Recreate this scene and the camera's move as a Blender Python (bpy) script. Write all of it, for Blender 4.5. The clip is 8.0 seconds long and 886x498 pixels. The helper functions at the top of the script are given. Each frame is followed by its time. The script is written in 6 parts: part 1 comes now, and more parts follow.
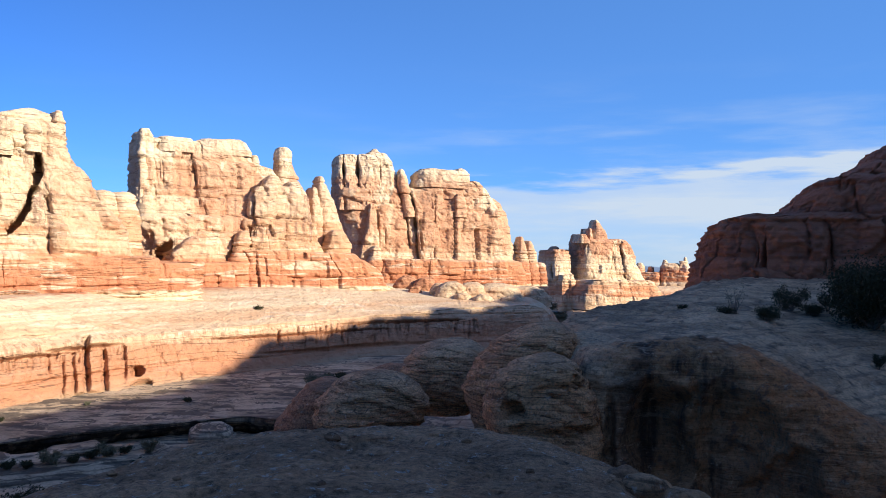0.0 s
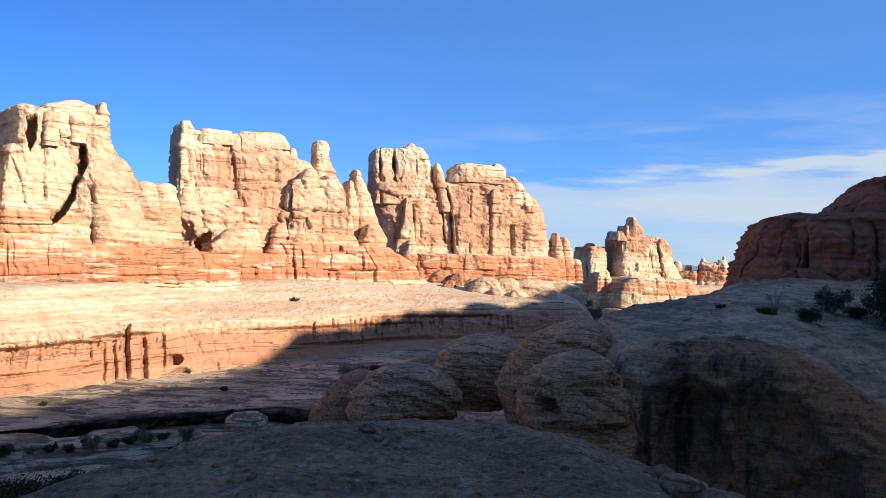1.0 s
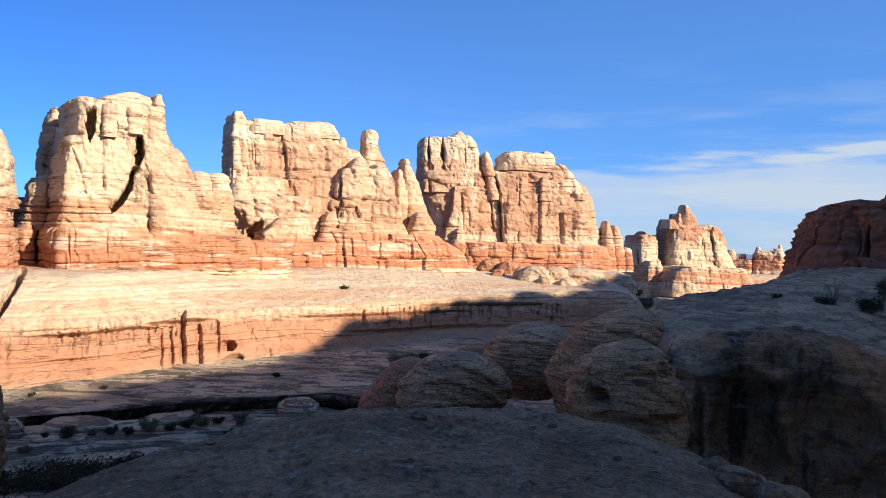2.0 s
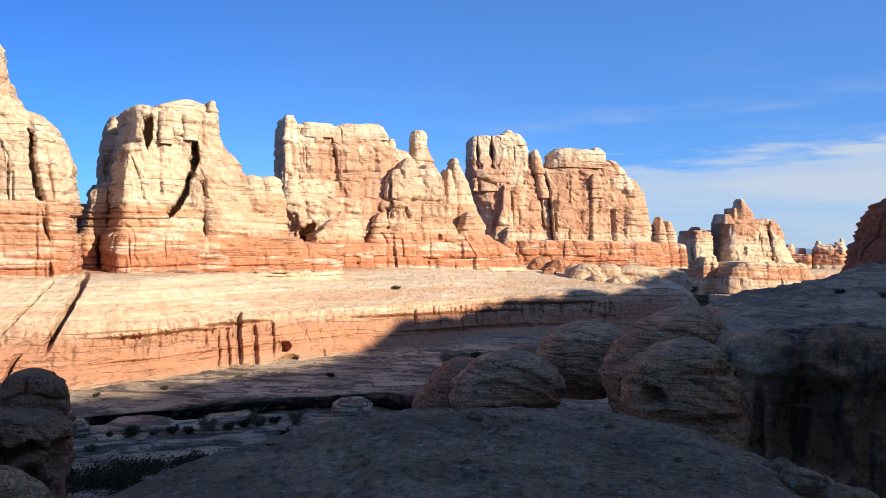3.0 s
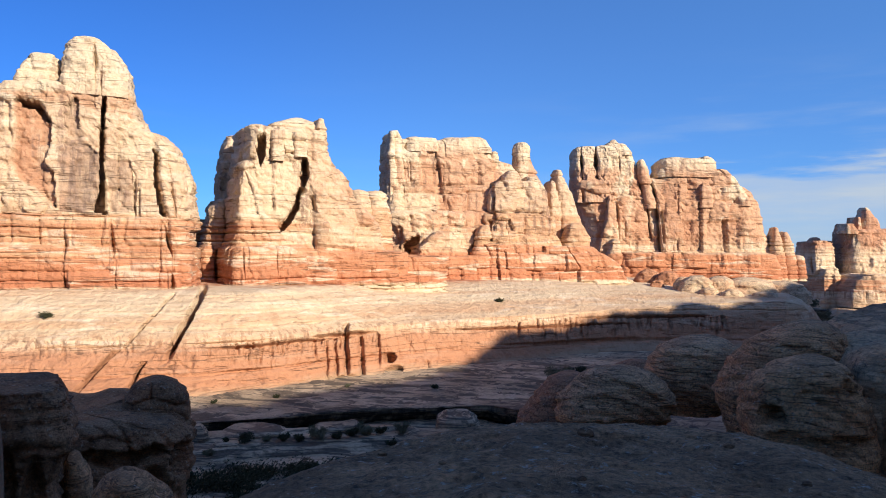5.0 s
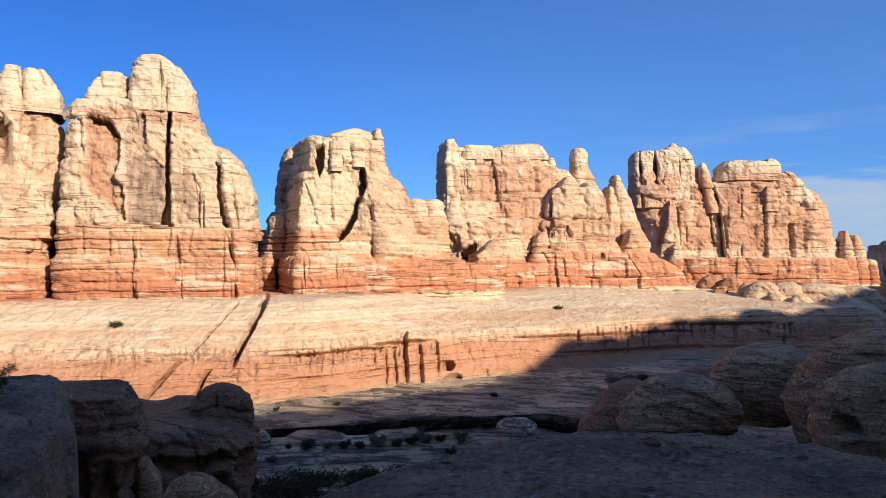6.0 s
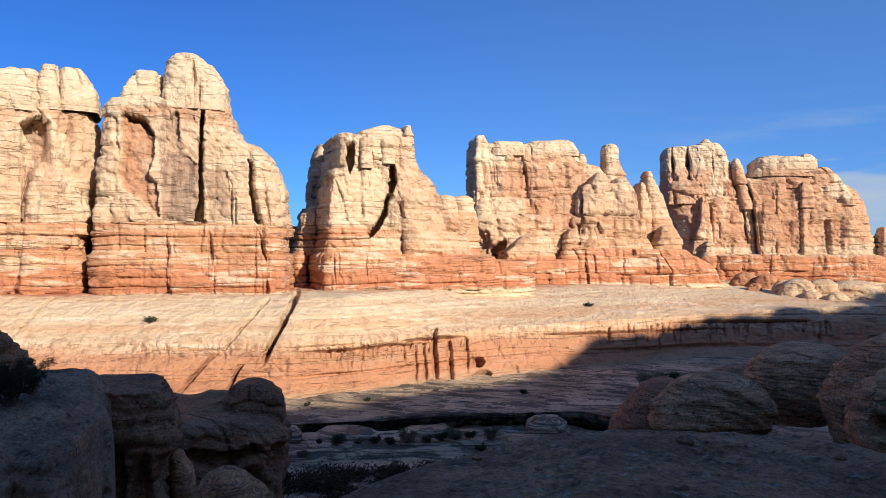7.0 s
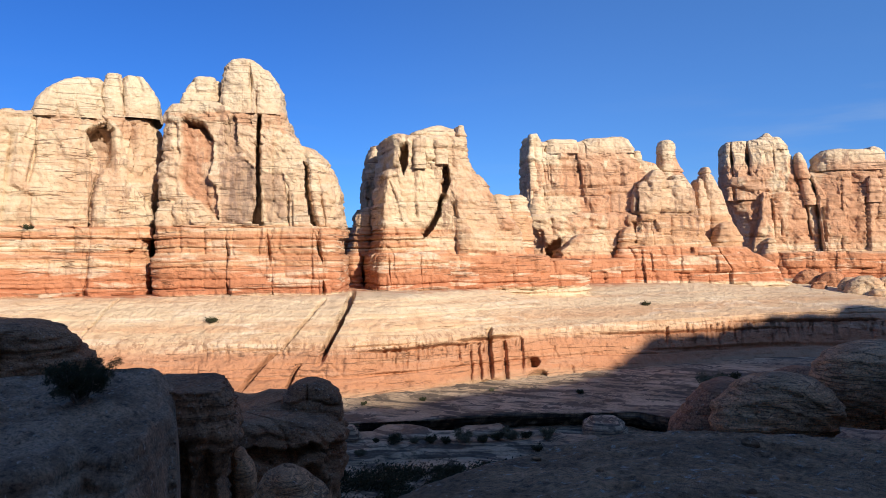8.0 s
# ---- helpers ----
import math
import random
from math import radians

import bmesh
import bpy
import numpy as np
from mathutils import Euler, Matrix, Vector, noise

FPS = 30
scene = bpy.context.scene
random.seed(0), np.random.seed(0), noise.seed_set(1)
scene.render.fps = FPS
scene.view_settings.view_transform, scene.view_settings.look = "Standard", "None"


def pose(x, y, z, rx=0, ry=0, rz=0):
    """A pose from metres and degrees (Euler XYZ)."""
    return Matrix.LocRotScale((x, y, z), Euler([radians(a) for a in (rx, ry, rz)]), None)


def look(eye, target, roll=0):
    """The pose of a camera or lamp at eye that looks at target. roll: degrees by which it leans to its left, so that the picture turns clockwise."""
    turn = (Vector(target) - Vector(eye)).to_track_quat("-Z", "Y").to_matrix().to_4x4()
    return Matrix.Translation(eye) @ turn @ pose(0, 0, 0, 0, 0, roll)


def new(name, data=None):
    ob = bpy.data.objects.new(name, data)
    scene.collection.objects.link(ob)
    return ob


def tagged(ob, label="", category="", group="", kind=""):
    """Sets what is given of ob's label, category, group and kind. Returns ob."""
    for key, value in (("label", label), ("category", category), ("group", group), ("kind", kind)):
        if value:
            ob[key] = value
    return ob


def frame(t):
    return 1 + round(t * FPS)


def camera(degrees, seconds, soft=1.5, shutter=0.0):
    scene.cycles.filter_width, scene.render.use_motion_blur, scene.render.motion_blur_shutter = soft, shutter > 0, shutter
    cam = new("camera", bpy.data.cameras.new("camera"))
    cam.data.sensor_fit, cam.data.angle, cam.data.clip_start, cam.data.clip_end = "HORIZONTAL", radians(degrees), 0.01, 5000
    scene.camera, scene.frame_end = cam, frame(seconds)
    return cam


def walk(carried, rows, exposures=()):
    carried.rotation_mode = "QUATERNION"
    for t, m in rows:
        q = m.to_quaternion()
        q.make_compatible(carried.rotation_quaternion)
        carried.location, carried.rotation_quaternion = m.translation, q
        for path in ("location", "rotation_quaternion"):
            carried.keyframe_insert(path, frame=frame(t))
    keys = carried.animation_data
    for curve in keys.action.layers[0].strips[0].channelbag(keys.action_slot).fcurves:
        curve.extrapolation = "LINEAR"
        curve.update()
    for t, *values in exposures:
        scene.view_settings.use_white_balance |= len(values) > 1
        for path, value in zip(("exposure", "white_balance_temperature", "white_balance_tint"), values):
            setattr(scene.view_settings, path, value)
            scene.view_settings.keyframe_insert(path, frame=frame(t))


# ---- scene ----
cam = camera(59.43, 8.0, soft=0.7)
# seconds, x, y, z, turn about x, y, z
PATH = [
    (0.0, 0.000, 0.000, 1.600, 91.17, -0.75, -0.02),
    (0.5, -0.019, -0.000, 1.594, 91.06, -1.27, 1.46),
    (1.0, -0.032, -0.001, 1.595, 90.74, -1.67, 2.54),
    (2.5, -0.100, -0.007, 1.594, 89.55, -1.27, 8.01),
    (3.0, -0.123, -0.011, 1.613, 89.64, -0.81, 9.80),
    (3.5, -0.153, -0.017, 1.604, 89.55, -0.98, 12.28),
    (4.0, -0.175, -0.022, 1.616, 90.35, -1.13, 14.02),
    (5.5, -0.240, -0.041, 1.618, 90.62, -0.30, 19.42),
    (6.0, -0.265, -0.051, 1.618, 91.02, -0.07, 21.59),
    (6.5, -0.280, -0.057, 1.618, 90.75, 0.27, 22.90),
    (7.0, -0.291, -0.062, 1.618, 90.76, -0.17, 23.77),
    (7.5, -0.315, -0.073, 1.618, 90.89, -0.05, 25.88),
    (8.0, -0.335, -0.083, 1.619, 90.75, 0.32, 27.73),
]
walk(cam, [(r[0], pose(*r[1:])) for r in PATH], [(0.0, 0.90), (1.0, 0.86), (3.5, 0.75), (5.5, 0.60), (8.0, 0.49)])

# ---- light ----
SUN_AZ, SUN_EL = 120.0, 22.0      # bearing from +y, clockwise, and height of the sun
world = bpy.data.worlds.new("desert_sky")
scene.world = world
world.use_nodes = True


def build_sky():
    nt = world.node_tree
    nt.nodes.clear()
    out = nt.nodes.new("ShaderNodeOutputWorld")
    bg = nt.nodes.new("ShaderNodeBackground")
    bg.inputs["Strength"].default_value = 0.052
    sky = nt.nodes.new("ShaderNodeTexSky")
    sky.sky_type = "NISHITA"
    sky.sun_disc = False
    sky.sun_elevation = radians(SUN_EL)
    sky.sun_rotation = radians(SUN_AZ)
    sky.altitude = 1500
    sky.air_density, sky.dust_density, sky.ozone_density = 1.0, 0.6, 3.0
    # thin cirrus low in the sky
    co = nt.nodes.new("ShaderNodeTexCoord")
    mp = nt.nodes.new("ShaderNodeMapping")
    mp.inputs["Scale"].default_value = (2.2, 2.2, 16.0)
    mp.inputs["Rotation"].default_value = (0.10, 0.16, 0.0)
    n1 = nt.nodes.new("ShaderNodeTexNoise")
    n1.inputs["Scale"].default_value, n1.inputs["Detail"].default_value, n1.inputs["Roughness"].default_value = 1.6, 7, 0.55
    sep = nt.nodes.new("ShaderNodeSeparateXYZ")
    nt.links.new(co.outputs["Generated"], mp.inputs["Vector"])
    nt.links.new(mp.outputs["Vector"], n1.inputs["Vector"])
    nt.links.new(co.outputs["Generated"], sep.inputs["Vector"])

    def mrange(src, a, b, c, d):
        m = nt.nodes.new("ShaderNodeMapRange")
        m.interpolation_type = "SMOOTHSTEP"
        for i, v in enumerate((a, b, c, d)):
            m.inputs[i + 1].default_value = v
        nt.links.new(src, m.inputs[0])
        return m.outputs[0]

    def math2(op, a, b):
        m = nt.nodes.new("ShaderNodeMath")
        m.operation = op
        for i, v in enumerate((a, b)):
            if isinstance(v, (int, float)):
                m.inputs[i].default_value = v
            else:
                nt.links.new(v, m.inputs[i])
        return m.outputs[0]

    low = mrange(sep.outputs["Z"], 0.26, 0.10, 0.0, 1.0)
    edge = math2("ADD", sep.outputs["Z"], math2("MULTIPLY", math2("SUBTRACT", n1.outputs["Fac"], 0.5), -0.10))
    edge = math2("ADD", edge, math2("MULTIPLY", sep.outputs["X"], -0.03))
    bank = math2("MULTIPLY", mrange(edge, 0.114, 0.098, 0.0, 1.0), mrange(sep.outputs["Z"], 0.0, 0.11, 0.55, 1.0))
    east = mrange(sep.outputs["X"], -0.22, 0.14, 0.0, 1.0)
    wisp = mrange(n1.outputs["Fac"], 0.47, 0.74, 0.0, 1.0)
    solid = mrange(n1.outputs["Fac"], 0.30, 0.58, 0.72, 1.0)
    a = math2("MULTIPLY", math2("MULTIPLY", wisp, low), math2("ADD", math2("MULTIPLY", east, 0.38), 0.06))
    b = math2("MULTIPLY", math2("MULTIPLY", solid, bank), east)
    veil = math2("MULTIPLY", mrange(sep.outputs["X"], -0.75, 0.45, 0.0, 1.0), 0.30)
    fac = math2("MINIMUM", math2("ADD", a, math2("MULTIPLY", b, 0.88)), 0.92)
    mix = nt.nodes.new("ShaderNodeMix")
    mix.data_type = "RGBA"
    mix.inputs[7].default_value = (6.6, 7.6, 8.8, 1)
    nt.links.new(fac, mix.inputs[0])
    tint = nt.nodes.new("ShaderNodeMix")
    tint.data_type, tint.blend_type = "RGBA", "MULTIPLY"
    tint.inputs[0].default_value = 1.0
    tint.inputs[7].default_value = (0.60, 1.06, 1.78, 1)
    nt.links.new(sky.outputs[0], tint.inputs[6])
    # the sky grows paler towards the sun's side
    glow = nt.nodes.new("ShaderNodeMix")
    glow.data_type = "RGBA"
    glow.inputs[7].default_value = (2.2, 5.8, 13.0, 1)
    nt.links.new(veil, glow.inputs[0])
    nt.links.new(tint.outputs[2], glow.inputs[6])
    # deeper blue away from the sun
    deep = nt.nodes.new("ShaderNodeMix")
    deep.data_type, deep.blend_type = "RGBA", "MULTIPLY"
    deep.inputs[7].default_value = (0.58, 0.81, 0.97, 1)
    nt.links.new(mrange(sep.outputs["X"], -0.2, -0.8, 0.0, 1.0), deep.inputs[0])
    nt.links.new(glow.outputs[2], deep.inputs[6])
    # warm brightness added to the unseen sky over the wall behind, warms the shade
    sunside = math2("ADD", math2("ADD", math2("MULTIPLY", sep.outputs["X"], 0.75), math2("MULTIPLY", sep.outputs["Y"], -0.43)), math2("MULTIPLY", sep.outputs["Z"], 0.5))
    warm_fill = nt.nodes.new("ShaderNodeMix")
    warm_fill.data_type = "RGBA"
    warm_fill.inputs[7].default_value = (15.0, 11.4, 8.4, 1)
    nt.links.new(mrange(sunside, 0.28, 0.95, 0.0, 0.085), warm_fill.inputs[0])
    nt.links.new(deep.outputs[2], warm_fill.inputs[6])
    nt.links.new(warm_fill.outputs[2], mix.inputs[6])
    nt.links.new(mix.outputs[2], bg.inputs["Color"])
    nt.links.new(bg.outputs[0], out.inputs[0])


build_sky()
sun = new("sun", bpy.data.lights.new("sun", "SUN"))
sun.data.energy, sun.data.angle, sun.data.color = 5.0, radians(0.53), (1.0, 0.885, 0.72)
SUN_WAY = Vector((math.sin(radians(SUN_AZ)) * math.cos(radians(SUN_EL)), math.cos(radians(SUN_AZ)) * math.cos(radians(SUN_EL)), math.sin(radians(SUN_EL))))
sun.matrix_world = look(SUN_WAY * 300, (0, 0, 0))


# ---- materials ----
class Nodes:
    """Short hand for node trees."""

    def __init__(self, name):
        self.mat = bpy.data.materials.new(name)
        self.mat.use_nodes = True
        self.nt = self.mat.node_tree
        self.bsdf = self.nt.nodes["Principled BSDF"]
        self.pos = self.nt.nodes.new("ShaderNodeNewGeometry").outputs["Position"]

    def link(self, src, sock):
        if isinstance(src, (int, float)):
            sock.default_value = src
        elif isinstance(src, tuple):
            sock.default_value = src if len(src) != 3 or sock.type == "VECTOR" else (*src, 1)
        else:
            self.nt.links.new(src, sock)

    def scaled(self, v):
        n = self.nt.nodes.new("ShaderNodeVectorMath")
        n.operation = "MULTIPLY"
        self.link(self.pos, n.inputs[0])
        n.inputs[1].default_value = v
        return n.outputs[0]

    def noise(self, scale, detail=4, rough=0.55, stretch=(1, 1, 1), distortion=0.0):
        n = self.nt.nodes.new("ShaderNodeTexNoise")
        self.link(self.scaled(stretch), n.inputs["Vector"])
        n.inputs["Scale"].default_value, n.inputs["Detail"].default_value = scale, detail
        n.inputs["Roughness"].default_value, n.inputs["Distortion"].default_value = rough, distortion
        return n.outputs["Fac"]

    def voronoi(self, scale, stretch=(1, 1, 1), feature="DISTANCE_TO_EDGE"):
        n = self.nt.nodes.new("ShaderNodeTexVoronoi")
        n.feature = feature
        n.inputs["Scale"].default_value = scale
        self.link(self.scaled(stretch), n.inputs["Vector"])
        return n.outputs["Distance"]

    def math(self, op, a, b=0.0):
        n = self.nt.nodes.new("ShaderNodeMath")
        n.operation = op
        self.link(a, n.inputs[0])
        self.link(b, n.inputs[1])
        return n.outputs[0]

    def span(self, src, a, b, c=0.0, d=1.0):
        n = self.nt.nodes.new("ShaderNodeMapRange")
        n.interpolation_type = "SMOOTHSTEP"
        self.link(src, n.inputs[0])
        for i, v in enumerate((a, b, c, d)):
            n.inputs[i + 1].default_value = v
        return n.outputs[0]

    def mix(self, fac, a, b, mode="MIX"):
        n = self.nt.nodes.new("ShaderNodeMix")
        n.data_type, n.blend_type = "RGBA", mode
        self.link(fac, n.inputs[0])
        self.link(a, n.inputs[6])
        self.link(b, n.inputs[7])
        return n.outputs[2]

    def ramp(self, src, stops):
        n = self.nt.nodes.new("ShaderNodeValToRGB")
        el = n.color_ramp.elements
        while len(el) < len(stops):
            el.new(0.5)
        for e, (p, c) in zip(el, stops):
            e.position, e.color = p, (*c, 1)
        self.link(src, n.inputs[0])
        return n.outputs[0]

    def axis(self, k):
        n = self.nt.nodes.new("ShaderNodeSeparateXYZ")
        self.link(self.pos, n.inputs[0])
        return n.outputs[k]

    def attribute(self, name):
        n = self.nt.nodes.new("ShaderNodeAttribute")
        n.attribute_name = name
        return n.outputs["Fac"]

    def normal(self, k):
        n = self.nt.nodes.new("ShaderNodeSeparateXYZ")
        self.link(self.nt.nodes.new("ShaderNodeNewGeometry").outputs["Normal"], n.inputs[0])
        return n.outputs[k]

    def bump(self, height, strength, distance, under=None):
        n = self.nt.nodes.new("ShaderNodeBump")
        n.inputs["Strength"].default_value, n.inputs["Distance"].default_value = strength, distance
        self.link(height, n.inputs["Height"])
        if under is not None:
            self.link(under, n.inputs["Normal"])
        return n.outputs["Normal"]

    def done(self, color, rough, normal=None):
        self.link(color, self.bsdf.inputs["Base Color"])
        self.link(rough, self.bsdf.inputs["Roughness"])
        self.bsdf.inputs["Specular IOR Level"].default_value = 0.25
        if normal is not None:
            self.link(normal, self.bsdf.inputs["Normal"])
        return self.mat


def cliff_material(name="cliff_sandstone", lift=0.0, tier=0.0, pink=1.0):
    """Banded sandstone: cream caps, pink walls, a red ledge, a pale bench and a red lower wall."""
    n = Nodes(name)
    x, z = n.axis(0), n.axis(2)
    wob = n.noise(0.05, 4, 0.6)
    wob2 = n.noise(0.5, 4, 0.6, (1, 1, 2.5))
    # the beds lie a little higher in the west
    rise = n.math("MULTIPLY", n.math("SUBTRACT", n.span(x, -95.0, -45.0, -2.6, 0.0), max(lift, 0.0)), n.span(z, -2.5, 2.5))
    rise = n.math("SUBTRACT", rise, min(lift, 0.0))
    rise = n.math("SUBTRACT", rise, n.math("MULTIPLY", n.span(x, -34.0, -4.0, 0.0, 1.7), n.span(z, -4.2, -5.4)))
    h = n.math("ADD", n.math("ADD", z, rise), n.math("ADD", n.math("MULTIPLY", n.math("SUBTRACT", wob, 0.5), 2.0), n.math("MULTIPLY", n.math("SUBTRACT", wob2, 0.5), 0.8)))
    u = n.math("DIVIDE", n.math("ADD", h, 16.0), 50.0)

    def at(v):
        return (v + 16.0) / 50.0
    base = n.ramp(u, [
        (at(-14.0), (0.44, 0.29, 0.18)), (at(-13.0), (0.48, 0.225, 0.12)), (at(-9.6), (0.50, 0.25, 0.14)),
        (at(-8.6), (0.62, 0.41, 0.26)), (at(-7.2), (0.65, 0.49, 0.325)), (at(-6.6), (0.60, 0.38, 0.23)), (at(-5.6), (0.66, 0.515, 0.35)),
        (at(-3.0), (0.67, 0.525, 0.365)), (at(-2.7), (0.48, 0.19, 0.10)), (at(-0.5), (0.53, 0.235, 0.125)), (at(2.2), (0.54, 0.255, 0.14)),
        (at(2.6), (0.62, 0.42, 0.27)), (at(5.0), (0.67, 0.515, 0.35)), (at(12.0), (0.67, 0.50, 0.34)), (at(18.0), (0.67, 0.53, 0.37)), (at(30.0), (0.69, 0.555, 0.395))])
    # the western towers stand on a thicker base of tan and red beds
    bed = n.noise(1.0, 5, 0.6, (0.03, 0.03, 1.5), 0.3)
    thick = n.math("MULTIPLY", n.math("MULTIPLY", n.span(x, -48.0, -56.0), n.span(z, 6.4, 6.0)), n.span(z, 0.2, 1.2))
    base = n.mix(thick, base, n.ramp(bed, [(0.36, (0.66, 0.50, 0.34)), (0.46, (0.57, 0.325, 0.185)), (0.56, (0.51, 0.23, 0.12)), (0.66, (0.63, 0.44, 0.29))]))
    if tier:
        base = n.mix(n.math("MULTIPLY", n.span(h, tier + 0.3, tier - 0.3, 0.0, 0.8), n.span(h, 2.2, 2.6)), base, (0.56, 0.33, 0.185))
    # bedding, strongest in the red ledge
    low = n.span(z, 7.0, 2.5, 0.25, 1.0)
    base = n.mix(n.math("MULTIPLY", n.span(bed, 0.50, 0.66, 0.0, 0.5), n.math("MULTIPLY", low, n.span(n.normal(2), 0.85, 0.55, 0.25, 1.0))), base, (0.47, 0.22, 0.125))
    pale = n.noise(1.0, 5, 0.62, (0.10, 0.10, 0.8), 0.8)
    base = n.mix(n.math("MULTIPLY", n.span(pale, 0.52, 0.64, 0.0, 0.6), n.span(z, -9.8, -7.8, 0.15, 1.0)), base, (0.75, 0.64, 0.49))
    # pink walls in tall patches with clear edges, under the cream caps
    patch = n.noise(0.13, 6, 0.6, (1, 1, 0.55))
    walls = n.math("MULTIPLY", n.math("MULTIPLY", n.span(z, 3.0, 6.5), n.span(z, 23.0, 20.0, 0.1, 1.0)), n.span(x, -54.0, -42.0, 0.35, 1.0))
    east = n.math("MULTIPLY", n.span(x, -54.0, -44.0), 0.05)
    base = n.mix(n.math("MULTIPLY", n.span(n.math("ADD", patch, east), 0.485, 0.53, 0.0, 0.75 * pink), walls), base, (0.545, 0.29, 0.175))
    rust = n.noise(0.22, 5, 0.62, (1, 1, 0.45))
    base = n.mix(n.math("MULTIPLY", n.span(rust, 0.55, 0.59, 0.0, 0.65 * pink), walls), base, (0.47, 0.235, 0.135))
    # fresh red scars, dark stains, and shade painted dark in clefts and recesses
    base = n.mix(n.math("MULTIPLY", n.attribute("scar"), n.span(n.noise(0.5, 6, 0.65, (1, 1, 0.6)), 0.36, 0.56, 0.25, 1.0)), base, (0.53, 0.27, 0.155))
    base = n.mix(n.math("MULTIPLY", n.attribute("stain_shade"), n.span(n.noise(1.0, 6, 0.65, (0.9, 0.9, 0.12), 0.3), 0.36, 0.58, 0.3, 0.95)), base, (0.24, 0.165, 0.13))
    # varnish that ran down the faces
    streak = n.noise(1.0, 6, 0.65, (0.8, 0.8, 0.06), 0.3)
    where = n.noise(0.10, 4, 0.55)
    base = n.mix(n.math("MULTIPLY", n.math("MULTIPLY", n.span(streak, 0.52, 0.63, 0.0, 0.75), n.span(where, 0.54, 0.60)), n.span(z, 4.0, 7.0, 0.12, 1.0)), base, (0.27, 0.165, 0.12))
    # drips below the lip of the bench
    drip = n.noise(1.0, 4, 0.6, (1.5, 1.5, 0.05), 0.2)
    lip = n.math("MULTIPLY", n.span(n.math("ADD", z, n.math("MULTIPLY", n.math("SUBTRACT", n.noise(0.3, 3, 0.5), 0.5), 3.0)), -10.6, -9.4), n.span(z, -6.9, -7.9))
    base = n.mix(n.math("MULTIPLY", n.span(drip, 0.50, 0.60, 0.0, 0.6), lip), base, (0.30, 0.155, 0.09))
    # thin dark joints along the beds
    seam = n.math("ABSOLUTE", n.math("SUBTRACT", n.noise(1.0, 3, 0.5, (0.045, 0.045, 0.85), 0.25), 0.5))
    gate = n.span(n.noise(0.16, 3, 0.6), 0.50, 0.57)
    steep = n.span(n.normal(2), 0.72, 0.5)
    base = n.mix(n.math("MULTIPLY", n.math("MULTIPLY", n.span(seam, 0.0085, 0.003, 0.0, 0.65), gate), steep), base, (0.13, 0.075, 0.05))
    # thin rusty and pale lines where the bench cuts the beds
    line = n.noise(1.0, 6, 0.7, (0.03, 0.03, 3.2), 0.6)
    flat = n.math("MULTIPLY", n.span(z, -2.4, -3.2), n.span(z, -9.4, -8.4))
    base = n.mix(n.math("MULTIPLY", n.span(line, 0.52, 0.62, 0.0, 0.4), flat), base, (0.56, 0.34, 0.20))
    broad = n.noise(1.0, 4, 0.55, (0.02, 0.02, 0.9), 0.5)
    base = n.mix(n.math("MULTIPLY", n.span(broad, 0.50, 0.60, 0.0, 0.45), flat), base, (0.60, 0.385, 0.235))
    # grain, weathered patches and pits
    grain = n.noise(2.4, 9, 0.72)
    base = n.mix(0.75, base, n.ramp(grain, [(0.30, (0.50, 0.46, 0.43)), (0.42, (0.95, 0.95, 0.95)), (0.55, (1, 1, 1)), (0.75, (1.14, 1.13, 1.12))]), "MULTIPLY")
    mottle = n.noise(0.45, 7, 0.68)
    base = n.mix(0.7, base, n.ramp(mottle, [(0.32, (0.76, 0.70, 0.66)), (0.47, (1, 1, 1)), (0.70, (1.08, 1.09, 1.10))]), "MULTIPLY")
    rough_h = n.math("ADD", n.math("MULTIPLY", n.noise(0.8, 9, 0.66, (1, 1, 1.3)), 1.5), n.math("MULTIPLY", n.math("MULTIPLY", n.span(seam, 0.0, 0.013), steep), 0.35))
    nb = n.bump(rough_h, 0.9, 0.55)
    nb = n.bump(grain, 0.5, 0.14, nb)
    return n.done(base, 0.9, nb)


